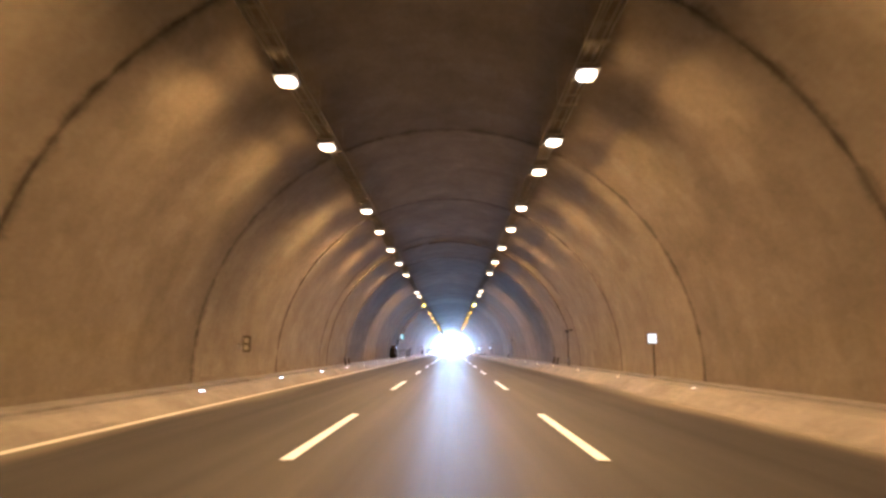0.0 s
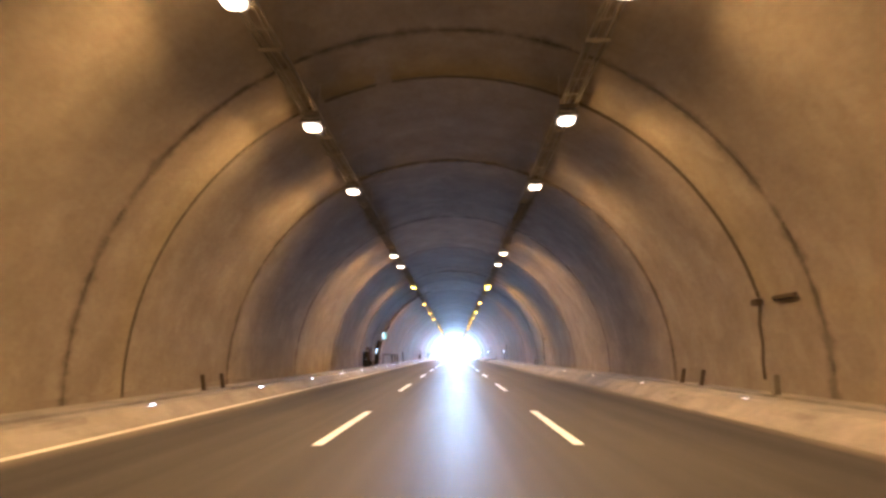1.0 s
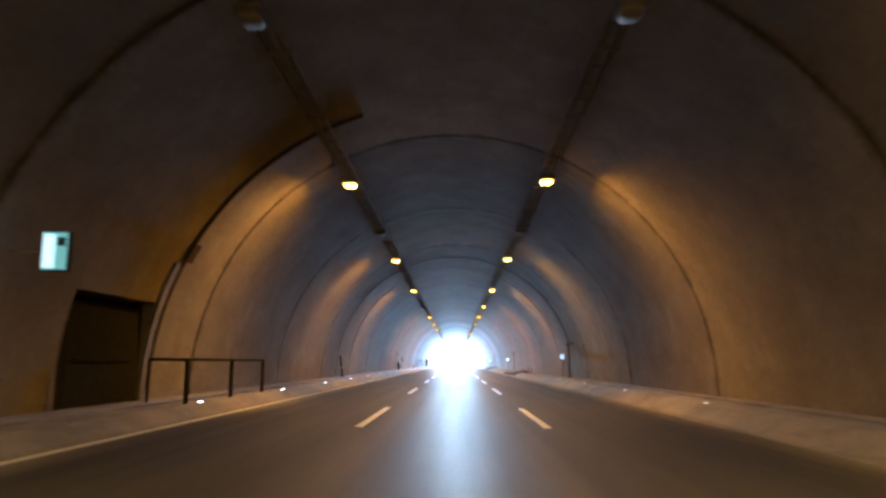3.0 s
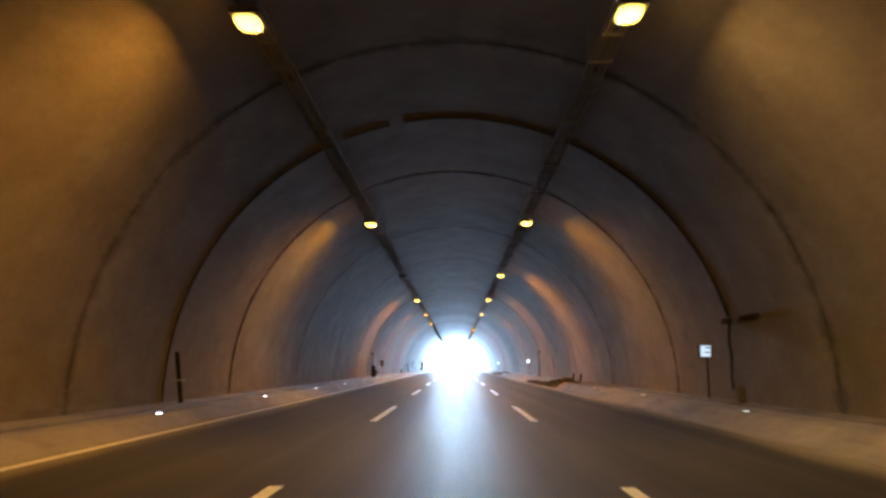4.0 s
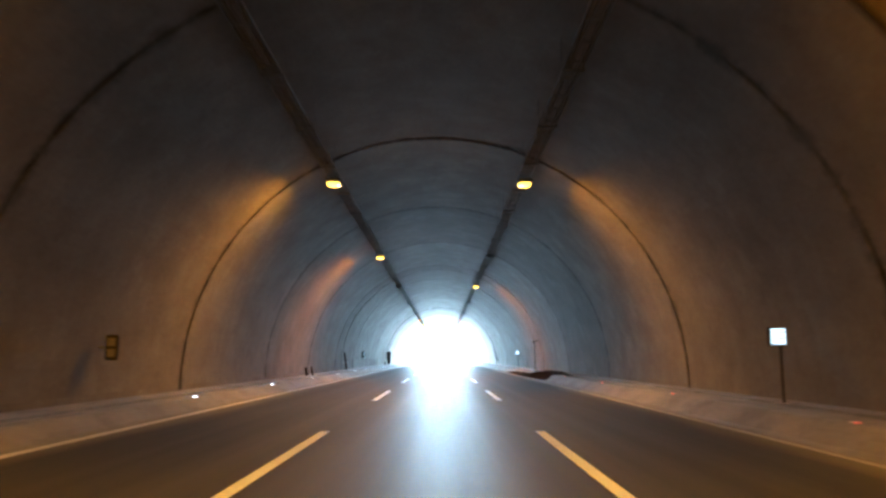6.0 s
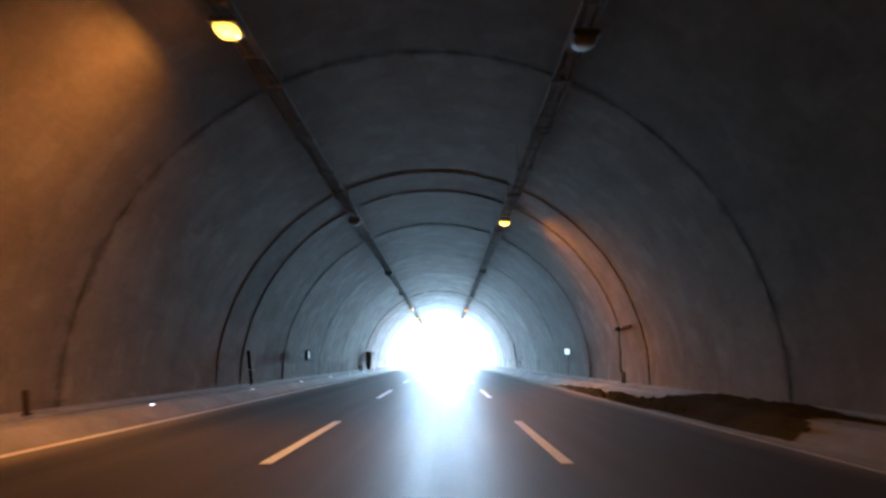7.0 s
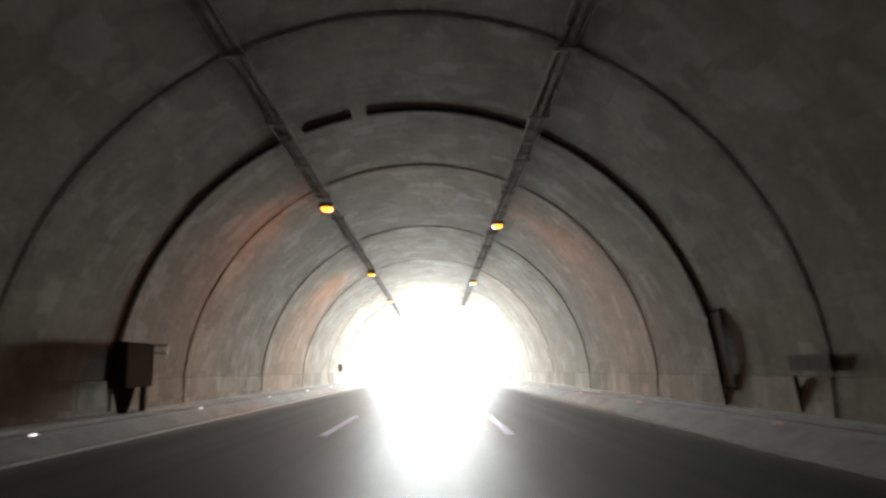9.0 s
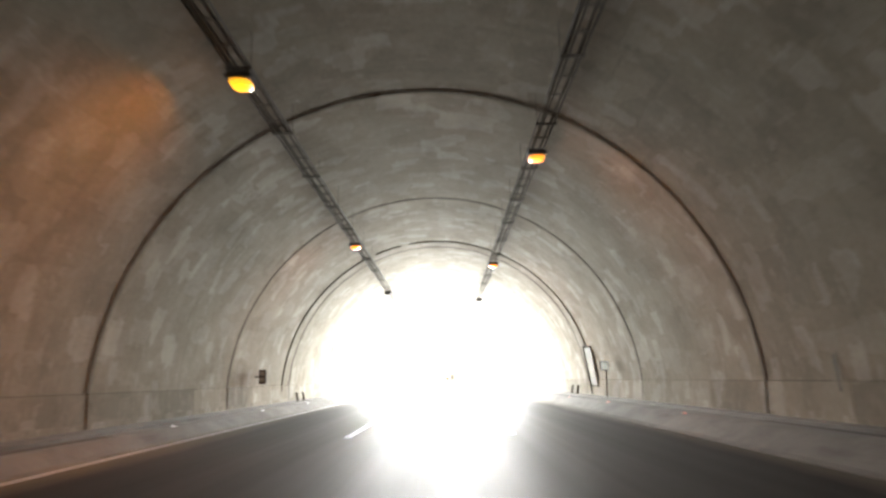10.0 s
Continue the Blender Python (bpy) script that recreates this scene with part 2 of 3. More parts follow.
DOOR = flat("dark_steel_door", (0.02, 0.02, 0.021), 0.9, shine=0.0)
LIT = glow("lit_lamp_glass", (1.0, 0.7, 0.38), GLASS_GLOW)
LIT_GOLD = glow("golden_lamp_glass", (1.0, 0.62, 0.035), GOLD_GLOW)
LIT_AMBER = glow("amber_lamp_glass", (1.0, 0.47, 0.035), AMBER_GLOW)
LIT_OLD = glow("aged_lamp_glass", OLD_COLOUR, OLD_GLOW)
UNLIT = flat("unlit_lamp_glass", (0.2, 0.2, 0.19), 0.7, shine=0.1)
SIGN_DIM = glow("dim_sign_light", (0.82, 0.92, 1.0), 0.03)
SIGN_GLOW = glow("white_sign_light", (0.8, 0.93, 1.0), 0.12)
GREEN_GLOW = glow("green_sign_light", (0.32, 0.72, 0.64), 0.014)
PALE_GLOW = glow("pale_sign_light", (0.75, 0.95, 0.92), 0.034)
SIGN_INK = flat("dark_sign_ink", (0.03, 0.07, 0.07), 0.5)
# stud lenses emit light, standing in for headlight beams they would return
STUD_WHITE = glow("white_stud_glow", (0.95, 0.95, 1.0), 0.4)
STUD_PALE = glow("pale_stud_glow", (1.0, 0.92, 0.75), 0.06)
STUD_RED = glow("red_stud_glow", (1.0, 0.2, 0.16), 0.025)


# ---- helpers for building ----
def link(name, bm, material, parent=None, label="", smooth=False):
    me = bpy.data.meshes.new(name)
    bmesh.ops.recalc_face_normals(bm, faces=bm.faces)
    bm.to_mesh(me)
    bm.free()
    me.materials.append(material)
    if smooth:
        me.polygons.foreach_set("use_smooth", [True] * len(me.polygons))
    ob = new(name, me)
    if parent is not None:
        ob.parent = parent
    if label:
        tagged(ob, label)
    return ob


def part(name, bm, material, parent, label="", smooth=False):
    return link(name, bm, material, parent, label, smooth)


def thing(name, m, label, category, group=""):
    ob = new(name)
    ob.matrix_world = m
    return tagged(ob, label, category, group)


def block(x0, x1, y0, y1, z0, z1, edge=0.0, bm=None):
    bm = bm or bmesh.new()
    made = bmesh.ops.create_cube(bm, size=1, matrix=Matrix.Translation(((x0 + x1) / 2, (y0 + y1) / 2, (z0 + z1) / 2)) @ Matrix.Diagonal((x1 - x0, y1 - y0, z1 - z0, 1)))
    if edge:
        es = list({e for v in made["verts"] for e in v.link_edges})
        bmesh.ops.bevel(bm, geom=es, offset=edge, segments=2, affect="EDGES")
    return bm


def rod(a, b, r, sides=10, bm=None, r2=None):
    bm = bm or bmesh.new()
    a, b = Vector(a), Vector(b)
    m = Matrix.Translation((a + b) / 2) @ (b - a).to_track_quat("Z", "Y").to_matrix().to_4x4()
    bmesh.ops.create_cone(bm, cap_ends=True, segments=sides, radius1=r, radius2=r if r2 is None else r2, depth=(b - a).length, matrix=m)
    return bm


def extrude_along(profile, y0, y1, cuts=1):
    """A closed profile of (x, z) drawn along the tunnel."""
    bm = bmesh.new()
    rings = [[bm.verts.new((x, y0 + (y1 - y0) * k / cuts, z)) for x, z in profile] for k in range(cuts + 1)]
    n = len(profile)
    for a, b in zip(rings, rings[1:]):
        for k in range(n):
            bm.faces.new((a[k], a[(k + 1) % n], b[(k + 1) % n], b[k]))
    bm.faces.new(rings[0])
    bm.faces.new(rings[-1][::-1])
    return bm


# ---- the tunnel ----
MID_X, MID_Z, RADIUS, SKIN = -0.07, 0.42, 7.5, 0.32
JOINT, LAST = 10.45, PORTAL_Y
START_Y = -20.4


def ring_point(a, r):
    return MID_X + r * math.cos(a), MID_Z + r * math.sin(a)


def shell(y_edges, a_edges, keep, r0=RADIUS, r1=RADIUS + SKIN, rag=0.0):
    """A curved slab on a grid of stations and angles; keep(i, j) says which cells are solid."""
    bm = bmesh.new()
    verts = {}

    def v(i, j, side):
        if (i, j, side) not in verts:
            x, z = ring_point(a_edges[j], (r0, r1)[side])
            end = -1 if i == len(y_edges) - 1 else 1 if i == 0 else 0
            chip = rag * abs(noise.noise(Vector((y_edges[i] * 0.7, j * 0.9, 3.3)))) - rag * 0.3
            verts[i, j, side] = bm.verts.new((x, y_edges[i] + end * chip, z))
        return verts[i, j, side]

    ni, nj = len(y_edges) - 1, len(a_edges) - 1
    solid = {(i, j) for i in range(ni) for j in range(nj) if keep(i, j)}
    for i, j in solid:
        for side in (0, 1):
            bm.faces.new((v(i, j, side), v(i + 1, j, side), v(i + 1, j + 1, side), v(i, j + 1, side)))
        for (di, dj), (a, b) in {(-1, 0): ((i, j), (i, j + 1)), (1, 0): ((i + 1, j), (i + 1, j + 1)),
                                 (0, -1): ((i, j), (i + 1, j)), (0, 1): ((i, j + 1), (i + 1, j + 1))}.items():
            if (i + di, j + dj) not in solid:
                bm.faces.new((v(*a, 0), v(*b, 0), v(*b, 1), v(*a, 1)))
    return bm


def angle_at(z):
    return math.asin((z - MID_Z) / RADIUS)


lining = thing("tunnel_lining", pose(0, 0, 0), "curved stained concrete tunnel lining cast in rings", "tunnel wall")
tagged(lining, kind="structure")
FOOT, SPLIT = angle_at(-0.15), angle_at(1.05)
DOOR_Y0, DOOR_Y1, DOOR_TOP = 97.8, 101.5, 2.6
arch = [FOOT + (math.pi - 2 * FOOT) * k / 90 for k in range(91)]
upper = [SPLIT + 0.0007 + (math.pi - 2 * SPLIT - 0.0014) * k / 84 for k in range(85)]
low = [FOOT, SPLIT - 0.0007]
y = START_Y
while y < LAST - 0.1:
    y0, y1 = y + 0.05, min(y + JOINT, LAST) - 0.05
    bore = RADIUS + random.uniform(-0.007, 0.007)
    if y0 < DOOR_Y0 < y1:
        gap = [FOOT + (math.pi - 2 * FOOT) * k / 60 for k in range(61)]
        top = math.pi - angle_at(DOOR_TOP)
        k = min(range(61), key=lambda n: abs(gap[n] - top))
        gap[k] = top
        part("lining_ring", shell([y0, DOOR_Y0, DOOR_Y1, y1], gap, lambda i, j, k=k: not (i == 1 and j >= k), bore, rag=0.12), LINING, lining)
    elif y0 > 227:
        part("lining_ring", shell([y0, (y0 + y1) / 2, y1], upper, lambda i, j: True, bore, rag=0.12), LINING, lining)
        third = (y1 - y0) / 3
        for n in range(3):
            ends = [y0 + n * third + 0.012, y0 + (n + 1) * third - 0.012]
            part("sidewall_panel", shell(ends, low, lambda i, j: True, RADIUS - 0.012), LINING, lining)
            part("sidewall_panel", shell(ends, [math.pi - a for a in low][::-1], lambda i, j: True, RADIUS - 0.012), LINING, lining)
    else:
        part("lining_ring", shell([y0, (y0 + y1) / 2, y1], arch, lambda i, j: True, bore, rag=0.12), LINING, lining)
    y += JOINT
for k in range(23, 35):
    y = START_Y + k * JOINT
    part("joint_strip", shell([y - 0.056, y + 0.056], upper, lambda i, j: True, RADIUS - 0.01, RADIUS + 0.2, rag=0.1), STRIP, lining, "dark stained strip over a cast joint")
part("joint_filler", shell([START_Y, DOOR_Y0 - 0.3, DOOR_Y1 + 0.3, LAST], [FOOT + (math.pi - 2 * FOOT) * k / 60 for k in range(61)],
     lambda i, j: not (i == 1 and j > 48), RADIUS + 0.035, RADIUS + 0.34), BACKING, lining)
tagged(link("wall_back", block(-8.4, 8.4, START_Y - 0.5, START_Y - 0.02, -0.6, 8.6), LINING), "plain concrete wall that closes the tunnel behind", "wall", kind="structure")

streak = block(-0.006, 0.0, -0.07, 0.07, -0.5, 0.5)
bmesh.ops.subdivide_edges(streak, edges=streak.edges[:], cuts=5, use_grid_fill=True)
for v in streak.verts:
    v.co.y = v.co.y * (0.5 + 0.6 * abs(v.co.z) + 0.5 * noise.noise(v.co * 9)) + 0.06 * noise.noise(Vector((0, 0, v.co.z * 3)))
    v.co = Matrix.Rotation(radians(-4.5), 3, "Y") @ v.co + Vector((7.385, 290.0, 1.03))
part("mineral_streak", streak, KERB_C, lining, "pale mineral streak run down the wall")

# the recess with the escape door
recess = thing("escape_recess", pose(0, 0, 0), "dark concrete recess in the tunnel wall with an escape door", "recess")
tagged(recess, kind="structure")
part("side_wall", block(-9.6, -7.53, DOOR_Y0 - 0.2, DOOR_Y0 - 0.005, 0.0, DOOR_TOP + 0.2), LINING, recess)
part("side_wall", block(-9.6, -7.53, DOOR_Y1 + 0.005, DOOR_Y1 + 0.2, 0.0, DOOR_TOP + 0.2), LINING, recess)
part("back_wall", block(-9.8, -9.6, DOOR_Y0 - 0.2, DOOR_Y1 + 0.2, 0.0, DOOR_TOP + 0.2), LINING, recess)
part("lintel", block(-9.6, -7.4, DOOR_Y0, DOOR_Y1, DOOR_TOP + 0.005, DOOR_TOP + 0.2), LINING, recess)
part("floor_slab", block(-9.6, -7.76, DOOR_Y0, DOOR_Y1, 0.0, 0.265), KERB_C, recess)
leaf = part("door_leaf", block(-7.6, -7.54, DOOR_Y0 + 0.25, DOOR_Y1 - 0.25, 0.28, 2.42, 0.01), DOOR, recess, "dark steel escape door")
part("push_bar", block(-7.535, -7.48, DOOR_Y0 + 0.6, DOOR_Y1 - 0.6, 1.2, 1.26, 0.01), DOOR, leaf)
part("door_frame", block(-7.65, -7.55, DOOR_Y0, DOOR_Y0 + 0.24, 0.27, DOOR_TOP), DOOR, recess)
rise = [math.pi - angle_at(z) for z in (3.6, 3.0, 2.4, 1.8, 1.2, 0.7, 0.27)]
part("jamb", shell([DOOR_Y1 + 0.06, DOOR_Y1 + 0.34], rise, lambda i, j: True, RADIUS - 0.07, RADIUS + 0.01), KERB_C, recess, "pale concrete jamb beside the escape door")
part("door_frame", block(-7.65, -7.55, DOOR_Y1 - 0.24, DOOR_Y1, 0.27, DOOR_TOP), DOOR, recess)

# ---- road, kerbs and walkways ----
ROAD_END = 1200.0
road = link("road", block(-5.5, 5.45, START_Y - 0.4, PORTAL_Y + 3, -0.25, 0.0), ASPHALT)
outer_road = link("road", block(-5.5, 5.45, PORTAL_Y + 3.002, ROAD_END, -0.25, 0.0), PALED_ROAD)
tagged(outer_road, "asphalt road in the open air, paled for glare", "road", kind="structure")
tagged(road, "worn dark asphalt carriageway with three lanes", "road", kind="structure")
LANE, DASH, PERIOD, PHASE = 1.8, 6.03, 15.0, 8.17
for k in range(-2, 32):
    for s in (-1, 1):
        y0 = PHASE + PERIOD * k
        part("lane_dash", block(s * LANE - 0.075, s * LANE + 0.075, y0, y0 + DASH, 0.0005, 0.006), TINTED_WHITE, road)
part("edge_line", block(-5.43, -5.27, START_Y, 500, 0.0005, 0.006), TINTED_EDGE, road, "pale solid edge line")
part("edge_line", block(5.1, 5.2, 140, 238, 0.0005, 0.006), DUSTY_LINE, road, "faint dusty edge line")

left_kerb = [(-5.5, -0.2), (-5.5, 0.004), (-5.62, 0.03), (-5.9, 0.22), (-5.95, 0.25), (-6.08, 0.255), (-6.08, -0.2)]
right_kerb = [(5.3, -0.2), (5.3, 0.006), (5.5, 0.03), (5.85, 0.26), (5.92, 0.3), (6.4, 0.315), (6.4, -0.2)]
for profile, name in ((left_kerb, "dusty pale concrete kerb along the left lane"), (right_kerb, "wide dusty pale concrete kerb beside the walkway")):
    tagged(link("kerb", extrude_along(profile, START_Y - 0.4, PORTAL_Y + 0.2, 60), KERB_C), name.replace(" along the left lane", " with small reflector studs"), "kerb", kind="structure")
for x0, x1, h in ((-6.08, -6.75, 0.23), (6.4, 6.95, 0.29)):
    for y0, y1, m, text in ((START_Y, 217, KERB_C, "pale dusty duct covers along the kerb"), (217, 292, DUCT_C, "dark dirty duct covers along the kerb"), (292, PORTAL_Y, KERB_C, "pale dusty duct covers along the kerb")):
        a, b = min(x0, x1) + 0.004, max(x0, x1) - 0.004
        strip = link("duct_cover", block(a, b, y0, y1 - 0.004, -0.2, h - 0.02), m)
        tagged(strip, text, "duct cover", kind="structure")
for x0, x1, h in ((-7.75, -6.75, 0.27), (6.95, 7.75, 0.33)):
    tagged(link("walkway", block(x0, x1, START_Y, PORTAL_Y, -0.2, h), KERB_C), "narrow dusty concrete walkway at the tunnel wall", "walkway", kind="structure")

# ---- cable trays and conduits ----
TRAY_X, TRAY_Z = (-3.15, 2.72), (6.72, 6.82)


def cable_tray(x, z):
    tray = thing("cable_tray", pose(x, 0, z), "dull steel cable tray hung below the tunnel roof", "cable tray", "cable trays")
    for s in (-1, 1):
        part("side_rail", block(s * 0.19 - 0.008, s * 0.19 + 0.008, START_Y, PORTAL_Y - 1, -0.03, 0.035), TRAY_STEEL, tray)
    bm = bmesh.new()
    for n in range(int((PORTAL_Y - START_Y - 2) / 0.9)):
        y0 = START_Y + 0.5 + n * 0.9
        block(-0.182, 0.182, y0, y0 + 0.06, -0.03, -0.01, bm=bm)
    tagged(part("tray_base", bm, TRAY_STEEL, tray), kind="stuff")
    for dx, r in ((-0.12, 0.026), (-0.06, 0.022), (0.1, 0.028)):
        bm = bmesh.new()
        way = [(dx + 0.02 * math.sin(1.7 * k + 40 * dx), START_Y + k * (PORTAL_Y - 1 - START_Y) / 120, 0.012 + 0.006 * math.sin(2.3 * k)) for k in range(121)]
        for p, q in zip(way, way[1:]):
            rod(p, q, r, 6, bm)
        part("cable", bm, TRAY_CABLE, tray)
    roof = MID_Z + math.sqrt(RADIUS ** 2 - (x - MID_X) ** 2) - z
    for n in range(int((PORTAL_Y - START_Y - 2) / 3.5)):
        y0 = START_Y + 1.2 + n * 3.5
        bm = block(-0.23, 0.23, y0 - 0.025, y0 + 0.025, -0.07, -0.031)
        for s in (-1, 1):
            rod((s * 0.215, y0, -0.05), (s * 0.215, y0, roof + (0.1 if s * x < 0 else -0.02) + 0.1), 0.007, 6, bm)
        part("hanger", bm, TRAY_STEEL, tray)
    return tray


for x, z in zip(TRAY_X, TRAY_Z):
    cable_tray(x, z)

CONDUITS = (2.5, 44.9, 87.1, 130.7, 175.2, 223.0)


def conduit_ring(y0, w, h, full=False):
    ring = thing("conduit_ring", pose(MID_X, y0, MID_Z), "dusty dark brown cable conduit bent round the tunnel lining", "conduit", "conduit rings")
    for a0, a1 in (((3, 15),) if full else ()) + ((16, 66), (68, 100), (103, 113), (115, 181)):
        bm = bmesh.new()
        n = max(3, (a1 - a0) // 3)
        prev = None
        wide = w * (1.9 if a1 == 66 and not full else 1.0)
        for k in range(n + 1):
            a = radians(a0 + (a1 - a0) * k / n)
            row = [bm.verts.new((r * math.cos(a), dy, r * math.sin(a))) for r, dy in
                   ((RADIUS + 0.01, -wide), (RADIUS - 0.8 * h, -0.8 * wide), (RADIUS - h, 0.0), (RADIUS - 0.8 * h, 0.8 * wide), (RADIUS + 0.01, wide))]
            if prev:
                for p in range(4):
                    bm.faces.new((prev[p], prev[p + 1], row[p + 1], row[p]))
            else:
                bm.faces.new(row)
            prev = row
        bm.faces.new(prev[::-1])
        part("conduit_run", bm, CONDUIT, ring)
    return ring


conduit_ring(266.9, 0.15, 0.04, True)
conduit_ring(312.4, 0.1, 0.03, True)
first = conduit_ring(CONDUITS[0], 0.05, 0.014)
for y0 in CONDUITS[1:]:
    copy_thing(first, pose(MID_X, y0, MID_Z))


bend = [radians(108 + 72 * k / 24) for k in range(25)]
riser = thing("wall_conduit", pose(0, 0, 0), "dark cable conduit bent up the lining beside the escape door", "conduit")
part("conduit_run", shell([101.98, 102.14], bend, lambda i, j: True, RADIUS - 0.05, RADIUS + 0.01), CONDUIT, riser)
part("branch_box", shell([101.9, 102.3], [radians(150), radians(152), radians(154)], lambda i, j: True, RADIUS - 0.12, RADIUS - 0.051), DETECTOR, riser)


# ---- lamps ----
NEW_LEFT = (2.0, 7.5, 13.4, 18.1, 27.0, 32.0, 38.0, 44.2, 51.0, 66.8, 71.6)
GOLD_LEFT, GOLD_RIGHT = (85.4,), (86.0, 88.1, 122.0)
AMBER_LEFT = (105.3, 122.0, 138.5)
ORANGE_LEFT = (171.3, 188.5, 289.0)
NEW_RIGHT = (2.0, 7.5, 13.4, 18.1, 21.3, 27.0, 32.0, 38.0, 44.2, 51.0, 66.8, 71.8)
AMBER_RIGHT = (105.2, 138.8)
ORANGE_RIGHT = (155.3, 172.0, 189.0)
OLD_LEFT = (272.2, 305.5)
STRONG_LEFT, STRONG_RIGHT = (205.3,), (222.8,)
OLD_RIGHT = (275.8, 294.2, 311.8)
DARK_LEFT = (94.5, 114.0, 155.3, 222.3, 240.0, 254.5, 322.0)
DARK_RIGHT = (94.5, 114.0, 206.0, 240.0, 258.0, 328.0)


def tunnel_lamp(glass, label, tip, power=0.0, colour=(1, 1, 1), scatter=0.04):
    """A flat housing with a shallow glass bowl below it."""
    lamp = thing("tunnel_lamp", pose(0, 0, 0), label, "lamp", "tunnel lamps")
    part("housing", block(-0.24, 0.24, -0.3, 0.3, 0.06, 0.17, 0.03), HOUSING, lamp)
    bm = bmesh.new()
    rings = []
    for wide, long, z in ((0.2, 0.26, 0.058), (0.195, 0.255, 0.03), (0.165, 0.22, -0.005), (0.1, 0.14, -0.022)):
        ring = []
        for k in range(20):
            a = 2 * math.pi * k / 20
            c, q = math.cos(a), math.sin(a)
            ring.append(bm.verts.new((wide * math.copysign(abs(c) ** 0.7, c), long * math.copysign(abs(q) ** 0.7, q), z)))
        rings.append(ring)
    for a, b in zip(rings, rings[1:]):
        for k in range(20):
            bm.faces.new((a[k], a[(k + 1) % 20], b[(k + 1) % 20], b[k]))
    bm.faces.new(rings[0])
    bm.faces.new(rings[-1])
    bowl = part("glass_bowl", bm, glass, lamp, tip, True)
    for s in (-1, 1):
        part("bracket", block(-0.2, 0.2, s * 0.2 - 0.02, s * 0.2 + 0.02, 0.171, 0.215), STEEL, lamp)
    if power:
        bowl.visible_shadow = False
        # the optic throws its light down and a little out towards the nearer wall
        data = bpy.data.lights.new("lamp_light", "AREA")
        data.energy, data.color = power, colour
        data.shape, data.size, data.size_y, data.spread = "RECTANGLE", 0.34, 0.5, radians(THROW_SPREAD)
        bulb = new("lamp_light", data)
        bulb.parent = lamp
        bulb.matrix_basis = pose(0.02, 0, -0.05) @ look((0, 0, 0), (math.sin(radians(THROW_LEAN)), 0, -math.cos(radians(THROW_LEAN))))
        # light that the bowl scatters sideways and up
        data = bpy.data.lights.new("bowl_light", "POINT")
        data.energy, data.color, data.shadow_soft_size = power * scatter, colour, 0.15
        bulb = new("bowl_light", data)
        bulb.parent = lamp
        bulb.location = (0, 0, -0.1)
    return lamp


new_lamp = tunnel_lamp(LIT, "lit warm white tunnel lamp under the cable tray", "glowing warm lamp glass", LAMP_POWER, LAMP_COLOUR, 0.2)
gold_lamp = tunnel_lamp(LIT_GOLD, "lit golden tunnel lamp under the cable tray", "glowing golden lamp glass", GOLD_POWER, GOLD_COLOUR, 0.12)
amber_lamp = tunnel_lamp(LIT_AMBER, "lit amber tunnel lamp under the cable tray", "glowing amber lamp glass", AMBER_POWER, AMBER_COLOUR)
orange_lamp = tunnel_lamp(LIT_AMBER, "lit orange tunnel lamp under the cable tray", "glowing orange lamp glass", ORANGE_POWER, ORANGE_COLOUR)
old_lamp = tunnel_lamp(LIT_OLD, "dim orange tunnel lamp under the cable tray", "glowing orange lamp glass", OLD_POWER, OLD_COLOUR, 0.2)
strong_lamp = tunnel_lamp(LIT_AMBER, "bright orange tunnel lamp under the cable tray", "glowing orange lamp glass", STRONG_POWER, OLD_COLOUR)
dead_lamp = tunnel_lamp(UNLIT, "unlit grey tunnel lamp under the cable tray", "dull dark lamp glass")
for master, left, right in ((new_lamp, NEW_LEFT, NEW_RIGHT), (gold_lamp, GOLD_LEFT, GOLD_RIGHT), (amber_lamp, AMBER_LEFT, AMBER_RIGHT), (orange_lamp, ORANGE_LEFT, ORANGE_RIGHT), (old_lamp, OLD_LEFT, OLD_RIGHT), (strong_lamp, STRONG_LEFT, STRONG_RIGHT), (dead_lamp, DARK_LEFT, DARK_RIGHT)):
    spots = [(x, y0, z) for x, z, ys in ((TRAY_X[0], TRAY_Z[0], left), (TRAY_X[1], TRAY_Z[1], right)) for y0 in ys]
    for n, (x, y0, z) in enumerate(spots):
        m = pose(x, y0, z - 0.31, rz=180 if x < 0 else 0)
        if n:
            copy_thing(master, m)
        else:
            master.matrix_world = m


# ---- small things along the walls ----
def reflector_stud(lens, label):
    stud = thing("reflector_stud", pose(0, 0, 0), label, "road stud", "kerb reflector studs")
    bm = block(-0.06, 0.06, -0.05, 0.05, 0.0, 0.024, 0.008)
    part("casing", bm, PLATE, stud)
    part("lens", block(-0.05, 0.05, -0.062, -0.051, 0.003, 0.022), lens, stud)
    return stud


white_stud = reflector_stud(STUD_WHITE, "small white reflector stud on the kerb top")
pale_stud = reflector_stud(STUD_PALE, "small dim pale reflector stud on the kerb top")
red_stud = reflector_stud(STUD_RED, "small red reflector stud on the kerb top")
STUD_STEP = 8.379
for k in range(-2, 40):
    y0 = 0.946 + STUD_STEP * k
    m = pose(-5.99, y0, 0.253)
    if k == -2:
        white_stud.matrix_world = m
    else:
        copy_thing(white_stud, m)
first_pale = first_red = True
